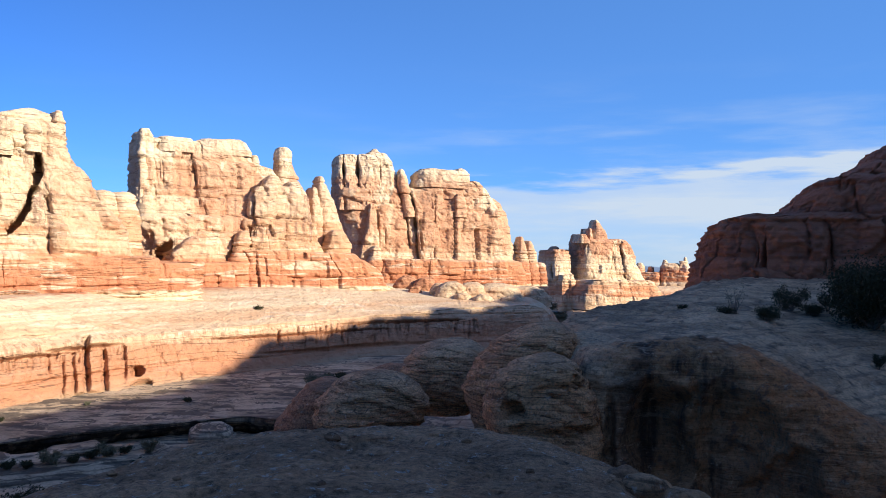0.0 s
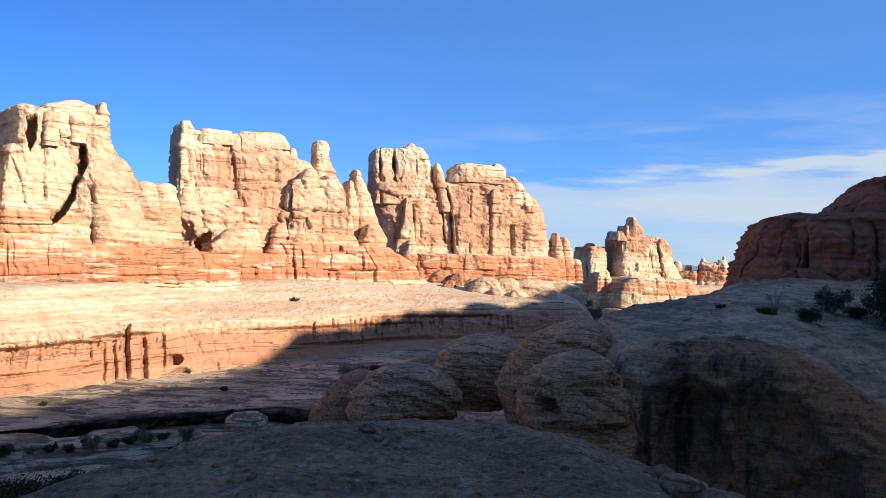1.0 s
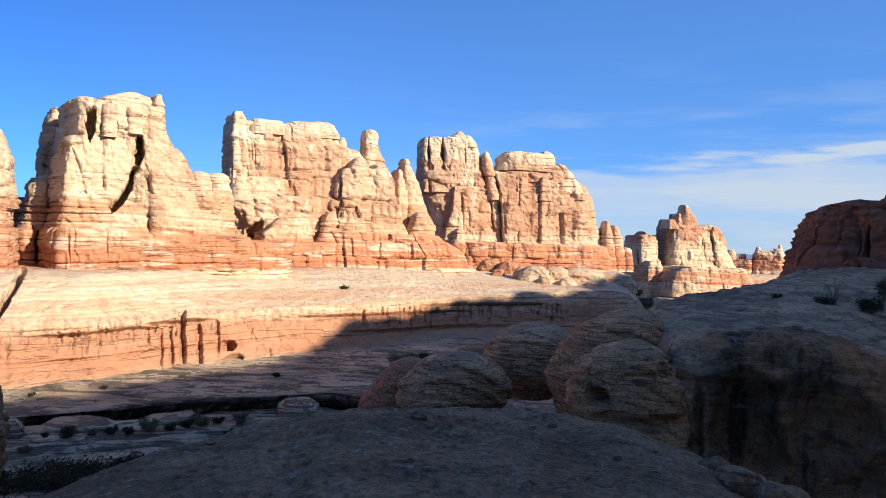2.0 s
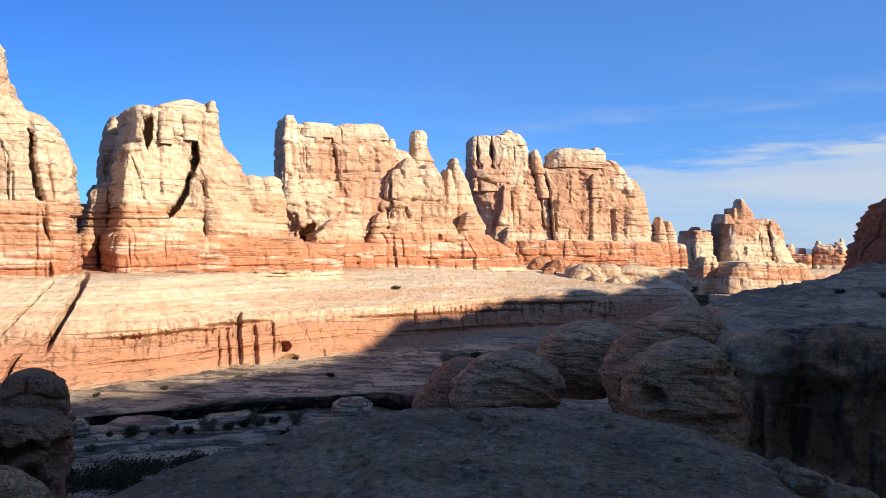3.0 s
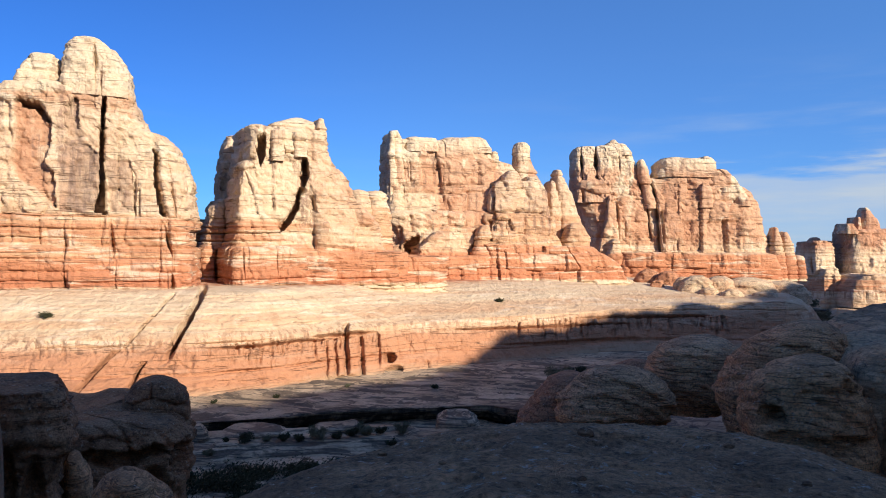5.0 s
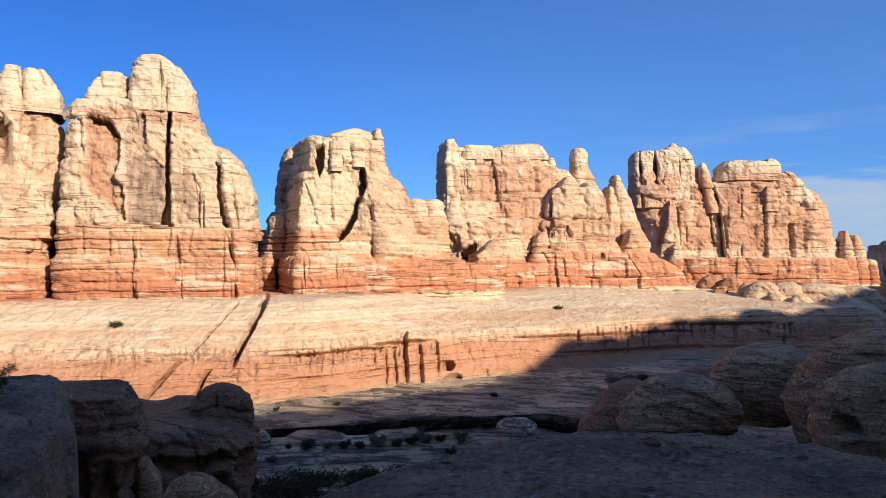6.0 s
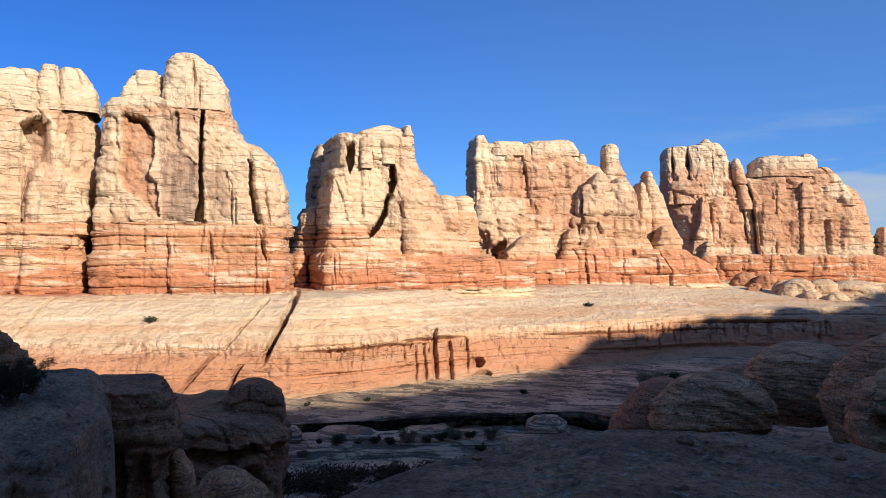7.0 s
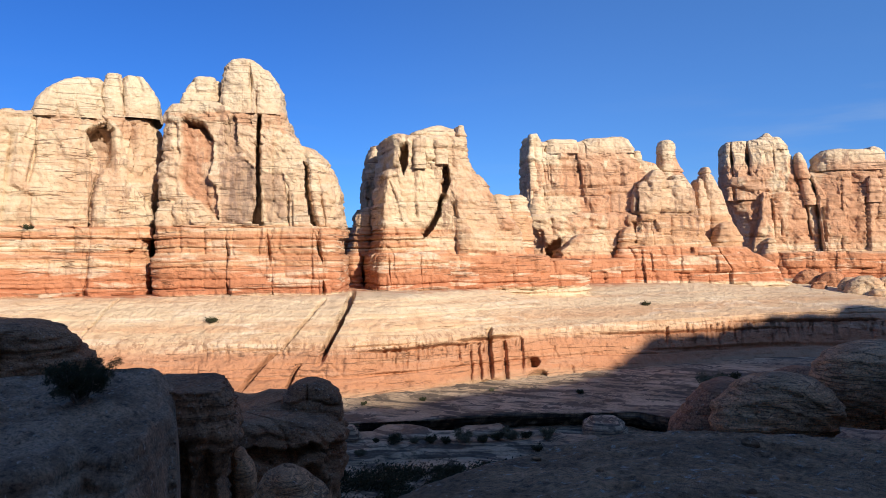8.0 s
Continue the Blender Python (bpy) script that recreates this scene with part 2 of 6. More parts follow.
def slickrock_material(name, light, dark, red, amount, dip=0.0, lines=1.0, speck=1.0):
    """Weathered grey slickrock with cross-bedding, lichen, pits and reddish stains."""
    n = Nodes(name)
    big = n.noise(0.35, 6, 0.65)
    fine = n.noise(9.0, 9, 0.75)
    c = n.mix(n.span(big, 0.40, 0.62), light, dark)
    c = n.mix(n.math("MULTIPLY", n.span(n.noise(0.22, 5, 0.65), 0.50, 0.62), amount), c, red)
    # sweeping cross-beds, broad and then thread-thin
    bed = n.noise(1.0, 6, 0.6, (0.22, 0.22 + dip, 5.5), 1.2)
    c = n.mix(n.span(bed, 0.46, 0.60, 0.0, 0.6 * lines), c, tuple(v * 0.42 for v in dark))
    thread = n.math("ABSOLUTE", n.math("SUBTRACT", n.noise(1.0, 3, 0.5, (0.30, 0.30, 2.4), 1.1), 0.5))
    c = n.mix(n.span(thread, 0.022, 0.006, 0.0, 0.7 * lines), c, tuple(v * 0.16 for v in dark))
    lichen = n.noise(1.7, 9, 0.78)
    c = n.mix(n.span(lichen, 0.55, 0.62, 0.0, 0.7 - 0.4 * lines), c, (0.05, 0.042, 0.036))
    patches = n.noise(0.55, 7, 0.72, (1.0, 1.6, 1.0))
    c = n.mix(n.span(patches, 0.55, 0.66, 0.0, 0.55 - 0.35 * lines), c, tuple(v * 0.34 for v in dark))
    spots = n.noise(5.0, 6, 0.75)
    c = n.mix(n.span(spots, 0.58, 0.65, 0.0, 0.6 * speck), c, (0.58, 0.51, 0.42))
    c = n.mix(0.85, c, n.ramp(fine, [(0.36, (0.28, 0.28, 0.28)), (0.49, (0.95, 0.95, 0.95)), (0.64, (1.45, 1.43, 1.4))]), "MULTIPLY")
    crease = n.math("MULTIPLY", n.span(thread, 0.0, 0.03), 0.5 * lines)
    nb = n.bump(n.math("ADD", n.math("ADD", n.math("MULTIPLY", bed, 0.7 * lines), crease), n.noise(1.6, 9, 0.75)), 1.0, 0.24 * speck)
    nb = n.bump(fine, 0.9, 0.08, nb)
    return n.done(c, 0.92, nb)


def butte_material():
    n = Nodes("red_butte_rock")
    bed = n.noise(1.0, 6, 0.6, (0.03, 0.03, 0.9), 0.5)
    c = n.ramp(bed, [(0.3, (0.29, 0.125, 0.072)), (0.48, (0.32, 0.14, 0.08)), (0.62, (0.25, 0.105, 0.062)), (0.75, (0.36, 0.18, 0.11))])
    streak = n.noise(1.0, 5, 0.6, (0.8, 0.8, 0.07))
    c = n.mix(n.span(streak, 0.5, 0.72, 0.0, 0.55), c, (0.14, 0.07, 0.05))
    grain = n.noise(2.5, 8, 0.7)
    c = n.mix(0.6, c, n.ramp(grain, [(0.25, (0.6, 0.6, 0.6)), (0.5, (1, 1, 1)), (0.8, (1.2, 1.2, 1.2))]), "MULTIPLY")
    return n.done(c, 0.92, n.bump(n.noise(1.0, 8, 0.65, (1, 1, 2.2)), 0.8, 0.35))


def shelf_material():
    """Grey slickrock whose steep front is streaked black and rust."""
    n = Nodes("stained_slickrock")
    x = n.axis(0)
    at = n.nt.nodes.new("ShaderNodeAttribute")
    at.attribute_name = "front"
    wob = n.math("MULTIPLY", n.math("SUBTRACT", n.noise(0.35, 6, 0.7, (1, 1, 0.4)), 0.5), 1.1)
    front = n.span(n.math("ADD", at.outputs["Fac"], wob), 0.35, 0.68)
    top = n.mix(n.span(n.noise(0.3, 6, 0.65), 0.40, 0.62), (0.70, 0.44, 0.25), (0.42, 0.255, 0.14))
    place = n.math("ADD", x, n.math("MULTIPLY", n.math("SUBTRACT", n.noise(0.2, 4, 0.6), 0.5), 3.0))
    face = n.mix(n.span(place, 11.6, 13.4), (0.416, 0.209, 0.0935), (0.645, 0.257, 0.0978))
    face = n.mix(n.span(n.noise(0.5, 5, 0.65, (1, 1, 0.5)), 0.45, 0.6, 0.0, 0.6), face, (0.395, 0.228, 0.119))
    face = n.mix(n.span(place, 8.6, 6.4), face, (0.666, 0.423, 0.238))
    top = n.mix(n.span(place, 10.5, 7.0, 0.0, 0.7), top, (0.666, 0.423, 0.238))
    c = n.mix(front, top, face)
    bed = n.noise(1.0, 6, 0.6, (0.15, 0.15, 5.0), 1.2)
    c = n.mix(n.math("MULTIPLY", n.span(bed, 0.46, 0.62, 0.0, 0.55), n.math("SUBTRACT", 1.0, n.math("MULTIPLY", front, 0.8))), c, (0.11, 0.08, 0.06))
    # black water stains, thickest on the middle of the front
    streak = n.noise(1.0, 6, 0.65, (0.437, 0.399, 0.0255), 0.25)
    mid = n.math("MULTIPLY", n.span(place, 6.5, 9.5), n.span(place, 14.0, 11.5))
    c = n.mix(n.math("MULTIPLY", n.math("MULTIPLY", n.span(streak, 0.44, 0.56, 0.0, 0.9), front), n.math("ADD", n.math("MULTIPLY", mid, 0.8), 0.2)), c, (0.028, 0.022, 0.018))
    # pale threads of bedding across the face
    thread = n.math("ABSOLUTE", n.math("SUBTRACT", n.noise(1.0, 3, 0.5, (0.10, 0.14, 1.6), 0.5), 0.5))
    c = n.mix(n.math("MULTIPLY", n.span(thread, 0.010, 0.003, 0.0, 0.45), n.span(n.noise(0.35, 3, 0.5), 0.48, 0.56)), c, (0.52, 0.38, 0.255))
    lichen = n.noise(1.5, 9, 0.78)
    c = n.mix(n.span(lichen, 0.54, 0.60, 0.0, 0.7), c, (0.05, 0.042, 0.036))
    spots = n.noise(4.0, 7, 0.75)
    c = n.mix(n.span(spots, 0.58, 0.65, 0.0, 0.6), c, (0.541, 0.399, 0.264))
    fine = n.noise(6.0, 9, 0.75)
    c = n.mix(0.8, c, n.ramp(fine, [(0.36, (0.416, 0.38, 0.34)), (0.49, (1, 1, 1)), (0.64, (1.4, 1.38, 1.35))]), "MULTIPLY")
    nb = n.bump(n.math("ADD", n.math("MULTIPLY", bed, 0.8), n.noise(1.1, 9, 0.75)), 1.0, 0.35)
    return n.done(c, 0.92, nb)


def wash_material(name="wash_slickrock", darkened=0.0):
    """Dry wash: pale slabs of slickrock, sand and dark crusts."""
    n = Nodes(name)
    c = n.mix(n.span(n.noise(0.12, 5, 0.6), 0.42, 0.58), (0.62, 0.47, 0.315), (0.43, 0.315, 0.205))
    bed = n.noise(1.0, 6, 0.62, (0.10, 0.30, 5.0), 1.0)
    c = n.mix(n.span(bed, 0.46, 0.56, 0.0, 0.85), c, (0.095, 0.075, 0.062))
    crust = n.noise(0.45, 7, 0.7, (0.6, 1.6, 1))
    c = n.mix(n.span(crust, 0.53, 0.62, 0.0, 0.7), c, (0.10, 0.085, 0.065))
    c = n.mix(n.span(n.noise(0.05, 3, 0.5), 0.58, 0.66, 0.0, 0.3), c, (0.42, 0.23, 0.14))
    # front face darkened in upright runs, up to near black
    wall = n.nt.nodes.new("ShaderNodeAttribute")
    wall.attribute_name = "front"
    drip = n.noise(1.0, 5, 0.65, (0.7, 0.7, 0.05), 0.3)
    c = n.mix(n.math("MULTIPLY", n.span(drip, 0.40, 0.56, 0.25 * darkened, 0.92 * darkened), wall.outputs["Fac"]), c, (0.035, 0.030, 0.026))
    fine = n.noise(3.0, 9, 0.75)
    c = n.mix(0.85, c, n.ramp(fine, [(0.28, (0.4, 0.4, 0.4)), (0.5, (1, 1, 1)), (0.75, (1.3, 1.28, 1.25))]), "MULTIPLY")
    return n.done(c, 0.95, n.bump(n.noise(0.9, 9, 0.75), 1.0, 0.5))


def plain_material(name, a, b, scale=4.0, rough=0.85):
    n = Nodes(name)
    return n.done(n.mix(n.span(n.noise(scale, 4, 0.6), 0.35, 0.65), a, b), rough)


CLIFF = cliff_material()
FAR_RED = cliff_material("far_red_sandstone", -1.0)
FAR = cliff_material("far_sandstone", -7.0, 0.0, 1.3)
PYRAMID = cliff_material("pyramid_sandstone", 1.2, 8.6, 0.35)
BUTTE = butte_material()
SHELF = shelf_material()
WASH = wash_material()
BANK_ROCK = wash_material("dark_front_wash_slickrock", 1.0)
GREY = slickrock_material("grey_slickrock", (0.756, 0.446, 0.235), (0.525, 0.304, 0.16), (0.567, 0.275, 0.126), 0.4, lines=0.85, speck=1.2)
DOME = slickrock_material("pitted_grey_slickrock", (0.651, 0.385, 0.214), (0.389, 0.228, 0.126), (0.525, 0.275, 0.139), 0.55, lines=0.25, speck=2.2)
TAN = slickrock_material("tan_boulder_rock", (0.798, 0.446, 0.218), (0.567, 0.314, 0.155), (0.63, 0.275, 0.118), 0.6, lines=0.8)
RED = slickrock_material("red_boulder_rock", (0.50, 0.25, 0.135), (0.36, 0.175, 0.095), (0.44, 0.195, 0.10), 0.7, lines=0.5)
BROWN = slickrock_material("brown_outcrop_rock", (0.42, 0.24, 0.13), (0.25, 0.14, 0.075), (0.38, 0.175, 0.085), 0.8, lines=0.35)
PALE = slickrock_material("pale_outcrop_rock", (0.59, 0.395, 0.255), (0.35, 0.23, 0.145), (0.399, 0.209, 0.109), 0.3, lines=0.2, speck=1.6)
BENCH_PALE = slickrock_material("pale_bench_rock", (0.66, 0.50, 0.335), (0.60, 0.42, 0.27), (0.57, 0.32, 0.19), 0.6, lines=0.5, speck=0.4)
BENCH_RED = slickrock_material("red_bench_rock", (0.50, 0.25, 0.14), (0.40, 0.18, 0.10), (0.45, 0.20, 0.11), 0.6, lines=0.5, speck=0.3)
LEAF = plain_material("juniper_leaf", (0.024, 0.030, 0.014), (0.050, 0.052, 0.024), 6.0)
SAGE = plain_material("sage_leaf", (0.10, 0.10, 0.06), (0.16, 0.15, 0.09), 5.0)
TWIG = plain_material("grey_bark", (0.13, 0.10, 0.08), (0.20, 0.16, 0.13), 9.0)
# the air's haze is painted into the hills' base colour
HAZE = plain_material("distance_tinted_hills", (0.16, 0.22, 0.30), (0.20, 0.25, 0.32), 0.002)


# ---- shapes ----
def lattice(ix, iy, iz, seed):
    h = (ix * 374761393 + iy * 668265263 + iz * 1274126177 + seed * 974711) & 0xFFFFFFFF
    h = ((h ^ (h >> 13)) * 1103515245) & 0xFFFFFFFF
    h = ((h ^ (h >> 16)) * 2246822519) & 0xFFFFFFFF
    return ((h ^ (h >> 15)) & 0xFFFFFF) / float(0xFFFFFF) * 2 - 1


def vnoise(p, seed=0):
    """Smooth value noise in -1..1 at the points p (n, 3)."""
    f = np.floor(p)
    i = f.astype(np.int64)
    w = p - f
    w = w * w * w * (w * (w * 6 - 15) + 10)
    total = np.zeros(len(p))
    for a in (0, 1):
        wx = w[:, 0] if a else 1 - w[:, 0]
        for b in (0, 1):
            wy = wx * (w[:, 1] if b else 1 - w[:, 1])
            for c in (0, 1):
                total += wy * (w[:, 2] if c else 1 - w[:, 2]) * lattice(i[:, 0] + a, i[:, 1] + b, i[:, 2] + c, seed)
    return total


def fbm(p, scale, octaves=4, seed=0, gain=0.5):
    total, amp, norm = np.zeros(len(p)), 1.0, 0.0
    q = p * np.asarray(scale, float)
    for k in range(octaves):
        total += amp * vnoise(q + 17.3 * k, seed + k)
        norm += amp
        amp *= gain
        q = q * 2.03
    return total / norm


_rng = np.random.default_rng(7)
_thick = np.where(np.arange(90) < 32, _rng.uniform(0.5, 1.8, 90), _rng.uniform(0.9, 4.2, 90))
BEDS = np.concatenate([[-32.0], -32.0 + np.cumsum(_thick)])
BED_OUT = _rng.normal(0, 0.5, 91)
BED_CUT = _rng.random(91) ** 3.0 * 1.2
BED_LONG = _rng.uniform(1.6, 6.0, 91)


def strata(z):
    """For heights z: the bed's number, how far it stands out, and how deep the joint at its edge is cut."""
    k = np.clip(np.searchsorted(BEDS, z) - 1, 1, 89)
    lo, hi = BEDS[k], BEDS[k + 1]
    t = (z - lo) / (hi - lo)
    s = np.clip(t / 0.2, 0, 1)
    s = s * s * (3 - 2 * s)
    out = BED_OUT[k - 1] * (1 - s) + BED_OUT[k] * s
    near = np.minimum(z - lo, hi - z)
    cut = np.where(t < 0.5, BED_CUT[k], BED_CUT[np.minimum(k + 1, 90)])
    return k, out, cut * np.exp(-(near / 0.10) ** 2)


def blocks_of(k, s, seed):
    """Joints across each bed k along the run s: how far each block stands out, and the cut between blocks."""
    w = BED_LONG[k]
    q = s / w + lattice(k, k * 0 + 3, k * 0, seed)
    c = np.floor(q)
    i = c.astype(np.int64)
    off = lattice(i, k, k * 0 + 9, seed)
    edge = np.minimum(q - c, 1 - (q - c)) * w
    deep = 0.5 + 0.5 * lattice(i + (q - c > 0.5), k, k * 0 + 5, seed)
    return off, deep * np.exp(-(edge / 0.16) ** 2)


def panels_of(s, g, w, seed):
    """Upright joints along the run s in the tier g: the panel's number, the place across it (-1..1) and the distance to its nearest joint."""
    x = s / w + 0.37 * g
    i = np.floor(x).astype(np.int64)

    def joint(j):
        return j + 0.5 + 0.42 * lattice(j, g, g * 0 + 2, seed)
    b = joint(i)
    right = x >= b
    lo, hi = np.where(right, b, joint(i - 1)), np.where(right, joint(i + 1), b)
    return i + right, (2 * x - lo - hi) / (hi - lo), np.minimum(x - lo, hi - x) * w


def chips_of(s, z, size, tall, seed):
    """Broken facets: flat tilted plates in a jittered pattern over the run s and height z."""
    p, q = s / size, z / (size * tall)
    ip, iq = np.floor(p).astype(np.int64), np.floor(q).astype(np.int64)
    best = np.full(len(s), 9.0)
    out = np.zeros(len(s))
    for a in (-1, 0, 1):
        for b in (-1, 0, 1):
            jp, jq = ip + a, iq + b
            dp = p - (jp + 0.5 + 0.45 * lattice(jp, jq, jp * 0 + 1, seed))
            dq = q - (jq + 0.5 + 0.45 * lattice(jp, jq, jp * 0 + 2, seed))
            r = dp * dp + dq * dq
            h = lattice(jp, jq, jp * 0 + 3, seed) + 0.9 * dp * lattice(jp, jq, jp * 0 + 4, seed) + 0.9 * dq * lattice(jp, jq, jp * 0 + 5, seed)
            out = np.where(r < best, h, out)
            best = np.minimum(best, r)
    return out


def within(u, z, outline):
    """1.0 for the points inside a closed outline of (u, z), else 0.0."""
    inside = np.zeros(len(u), bool)
    for (ua, za), (ub, zb) in zip(outline, outline[1:] + outline[:1]):
        if za != zb:
            inside ^= ((za > z) != (zb > z)) & (u < ua + (ub - ua) * (z - za) / (zb - za))
    return inside.astype(float)


TIERS = np.array([-30.0, -8.0, -3.0, -0.6, 2.6, 6.1, 9.6, 14.8, 19.8, 24.0, 40.0])


def grid_mesh(name, P, wrap, cap_top=False):
    """A mesh from rows of points P (rows, columns, 3); wrap joins the last column to the first."""
    nr, nc = P.shape[:2]
    idx = np.arange(nr * nc).reshape(nr, nc)
    a = idx[:-1]
    b = idx[1:]
    if wrap:
        quads = np.stack([a, np.roll(a, -1, 1), np.roll(b, -1, 1), b], -1).reshape(-1, 4)
    else:
        quads = np.stack([a[:, :-1], a[:, 1:], b[:, 1:], b[:, :-1]], -1).reshape(-1, 4)
    verts = P.reshape(-1, 3)
    faces = quads.tolist()
    if cap_top:
        top = len(verts)
        verts = np.vstack([verts, P[-1].mean(0)])
        last = idx[-1]
        faces += [[int(last[j]), int(last[(j + 1) % nc]), top] for j in range(nc)]
    me = bpy.data.meshes.new(name)
    me.from_pydata(verts.tolist(), [], faces)
    me.polygons.foreach_set("use_smooth", [True] * len(me.polygons))
    me.update()
    return me


def mesh_part(name, me, material, parent=None, label=""):
    me.materials.append(material)
    ob = new(name, me)
    if parent is not None:
        ob.parent = parent
        ob.matrix_parent_inverse = parent.matrix_world.inverted()
    if label:
        tagged(ob, label)
    return ob


def rock_mesh(name, cx, cy, az, depth, rows, res=0.26, seed=0, square=7.0, bedding=0.45, joints=0.5, lumps=0.32, round_top=0.5, masonry=0.2, grow=0.0, cuts=(), hollows=(), taper=0.5, layer=0.0, layer_out=0.12, dip=(0.0, 0.0), sag=0.0, panel=0.0, panel_w=4.0, chip=0.0, plates=()):
    """A block of rock: rows of (z, left, right) across the bearing az, bedded, jointed and weathered; its far side is coarser."""
    rows = np.array(rows, float)
    rows[:, 1] -= grow
    rows[:, 2] += grow
    a = radians(az)
    tx, ty, nx, ny = math.cos(a), -math.sin(a), -math.sin(a), -math.cos(a)
    z0, z1 = rows[0, 0], rows[-1, 0]
    half = (rows[:, 2] - rows[:, 1]) / 2
    hmax = half.max()
    cap = max(min(half[-1], depth / 2) * round_top, res)
    zc = z1 - cap
    hgt = np.arange(z0, zc, res)
    ang = np.linspace(0, math.pi / 2, max(4, int(cap / res) + 4) + 1)
    edges = BEDS[(BEDS > z0 + 0.4) & (BEDS < zc - 0.4)]
    if bedding > 0.2:
        hgt = np.unique(np.round(np.concatenate([hgt, *(edges + e for e in (-0.24, -0.12, -0.05, 0.05, 0.12, 0.24))]), 3))
        hgt = hgt[np.concatenate([[True], np.diff(hgt) > 0.04])]
    zs = np.concatenate([hgt, zc + cap * np.sin(ang)])
    shrink = np.concatenate([np.ones(len(hgt)), np.cos(ang) ** 0.8])
    left, right = np.interp(zs, rows[:, 0], rows[:, 1]), np.interp(zs, rows[:, 0], rows[:, 2])
    uc, ha = (left + right) / 2, (right - left) / 2
    hb = depth / 2 * np.clip(ha / hmax, 0.05, 1) ** taper
    ha = np.maximum(ha - np.minimum(cap, ha * 0.98) * (1 - shrink), 0.02)
    hb = np.maximum(hb - np.minimum(cap, hb * 0.98) * (1 - shrink), 0.02)
    # points round the plan, dense in front
    th = np.linspace(0, 2 * math.pi, 4000)
    cu = np.sign(np.cos(th)) * np.abs(np.cos(th)) ** (2 / square)
    cv = np.sign(np.sin(th)) * np.abs(np.sin(th)) ** (2 / square)
    seg = np.hypot(np.diff(cu) * hmax, np.diff(cv) * depth / 2) * np.where(cv[1:] > 0.25, 1.0, np.where(cv[1:] > -0.3, 0.6, 0.2))
    um = cu[1:] * hmax + (rows[:, 1] + rows[:, 2]).mean() / 2
    for width, deep, step, pts in cuts:
        uq = [q[1] for q in pts]
        seg = np.where((um > min(uq) - 3 * width) & (um < max(uq) + 3 * width) & (cv[1:] > 0), seg * (3.0 if max(uq) - min(uq) < 1.5 else 1.8), seg)
    run = np.concatenate([[0], np.cumsum(seg)])
    nth = int(max(24, run[-1] / res))
    th = np.interp(np.linspace(0, run[-1], nth, endpoint=False), run, th)
    cu = np.sign(np.cos(th)) * np.abs(np.cos(th)) ** (2 / square)
    cv = np.sign(np.sin(th)) * np.abs(np.sin(th)) ** (2 / square)
    U = uc[:, None] + ha[:, None] * cu[None]
    V = hb[:, None] * cv[None]
    Z = np.repeat(zs[:, None], nth, 1)
    P = np.stack([U * tx + V * nx + cx, U * ty + V * ny + cy, Z], -1).reshape(-1, 3)
    ou = np.abs(cu) ** (square - 1) * np.sign(cu)
    ov = np.abs(cv) ** (square - 1) * np.sign(cv)
    ln = np.hypot(ou, ov)
    ou, ov = ou / ln, ov / ln
    ox = np.tile(ou * tx + ov * nx, len(zs))
    oy = np.tile(ou * ty + ov * ny, len(zs))
    k, out, cut = strata(P[:, 2])
    Q = P.copy()
    Q[:, 2] *= 0.2
    side = (U - V).ravel() + 0.5 * fbm(Q, 0.5, 2, 15)
    off, jut = blocks_of(k, side, seed)
    crack = 0.0
    if joints:
        r1 = np.abs(fbm(Q, 0.26, 3, seed * 13 + 3))
        crack = np.clip(1 - r1 / 0.03, 0, 1)
    big = fbm(P, (0.16, 0.16, 0.13), 3, seed * 7 + 1)
    small = fbm(P, (0.9, 0.9, 1.4), 3, seed * 7 + 2, 0.6)
    d = bedding * (out * 0.55 - cut * 2.4 * np.clip(0.75 + 1.2 * fbm(P, (0.12, 0.12, 0), 2, 19), 0, 1.3)) + masonry * (off * 0.8 - jut * 1.3) + lumps * (0.9 * big + 1.0 * np.abs(small) - 0.25)
    if panel:
        zt = P[:, 2] + 0.5 * fbm(P, (0.07, 0.07, 0), 2, 23)
        g = np.searchsorted(TIERS, zt)
        lean = side + 0.05 * (zt - 8.0) * lattice(g, g * 0 + 4, g * 0, seed)
        cell, across, edge = panels_of(lean, g, panel_w, seed)
        stand = lattice(cell, g, g * 0 + 6, seed)
        turn = lattice(cell, g, g * 0 + 7, seed)
        open_joint = np.clip(lattice(cell, g, g * 0 + 8, seed) + 0.35, 0, 1)
        keep = np.tile(0.2 + 0.8 * np.clip(ov * 1.6 - 0.4, 0, 1), len(zs))      # the outline stays as drawn
        d += keep * panel * (stand * 0.8 + 0.5 * turn * across - 0.3 * np.abs(across) ** 6) - panel * 0.9 * open_joint * np.exp(-(edge / 0.16) ** 2)
        d -= panel * 0.5 * np.exp(-(np.min(np.abs(zt[:, None] - TIERS[None]), axis=1) / 0.16) ** 2)
    if chip:
        d += chip * (chips_of(side, P[:, 2], 2.6, 1.3, seed + 3) * 0.75 + chips_of(side + 0.4 * P[:, 2], P[:, 2], 1.0, 0.8, seed + 4) * 0.35)
    if layer:
        zl = (P[:, 2] + dip[0] * P[:, 0] + dip[1] * P[:, 1] + sag * ((U - uc[:, None]) ** 2).ravel() / hmax + 0.5 * layer * fbm(P, 0.5, 3, seed + 51)) / layer
        zi = np.floor(zl)
        fr = zl - zi
        ii = zi.astype(np.int64)
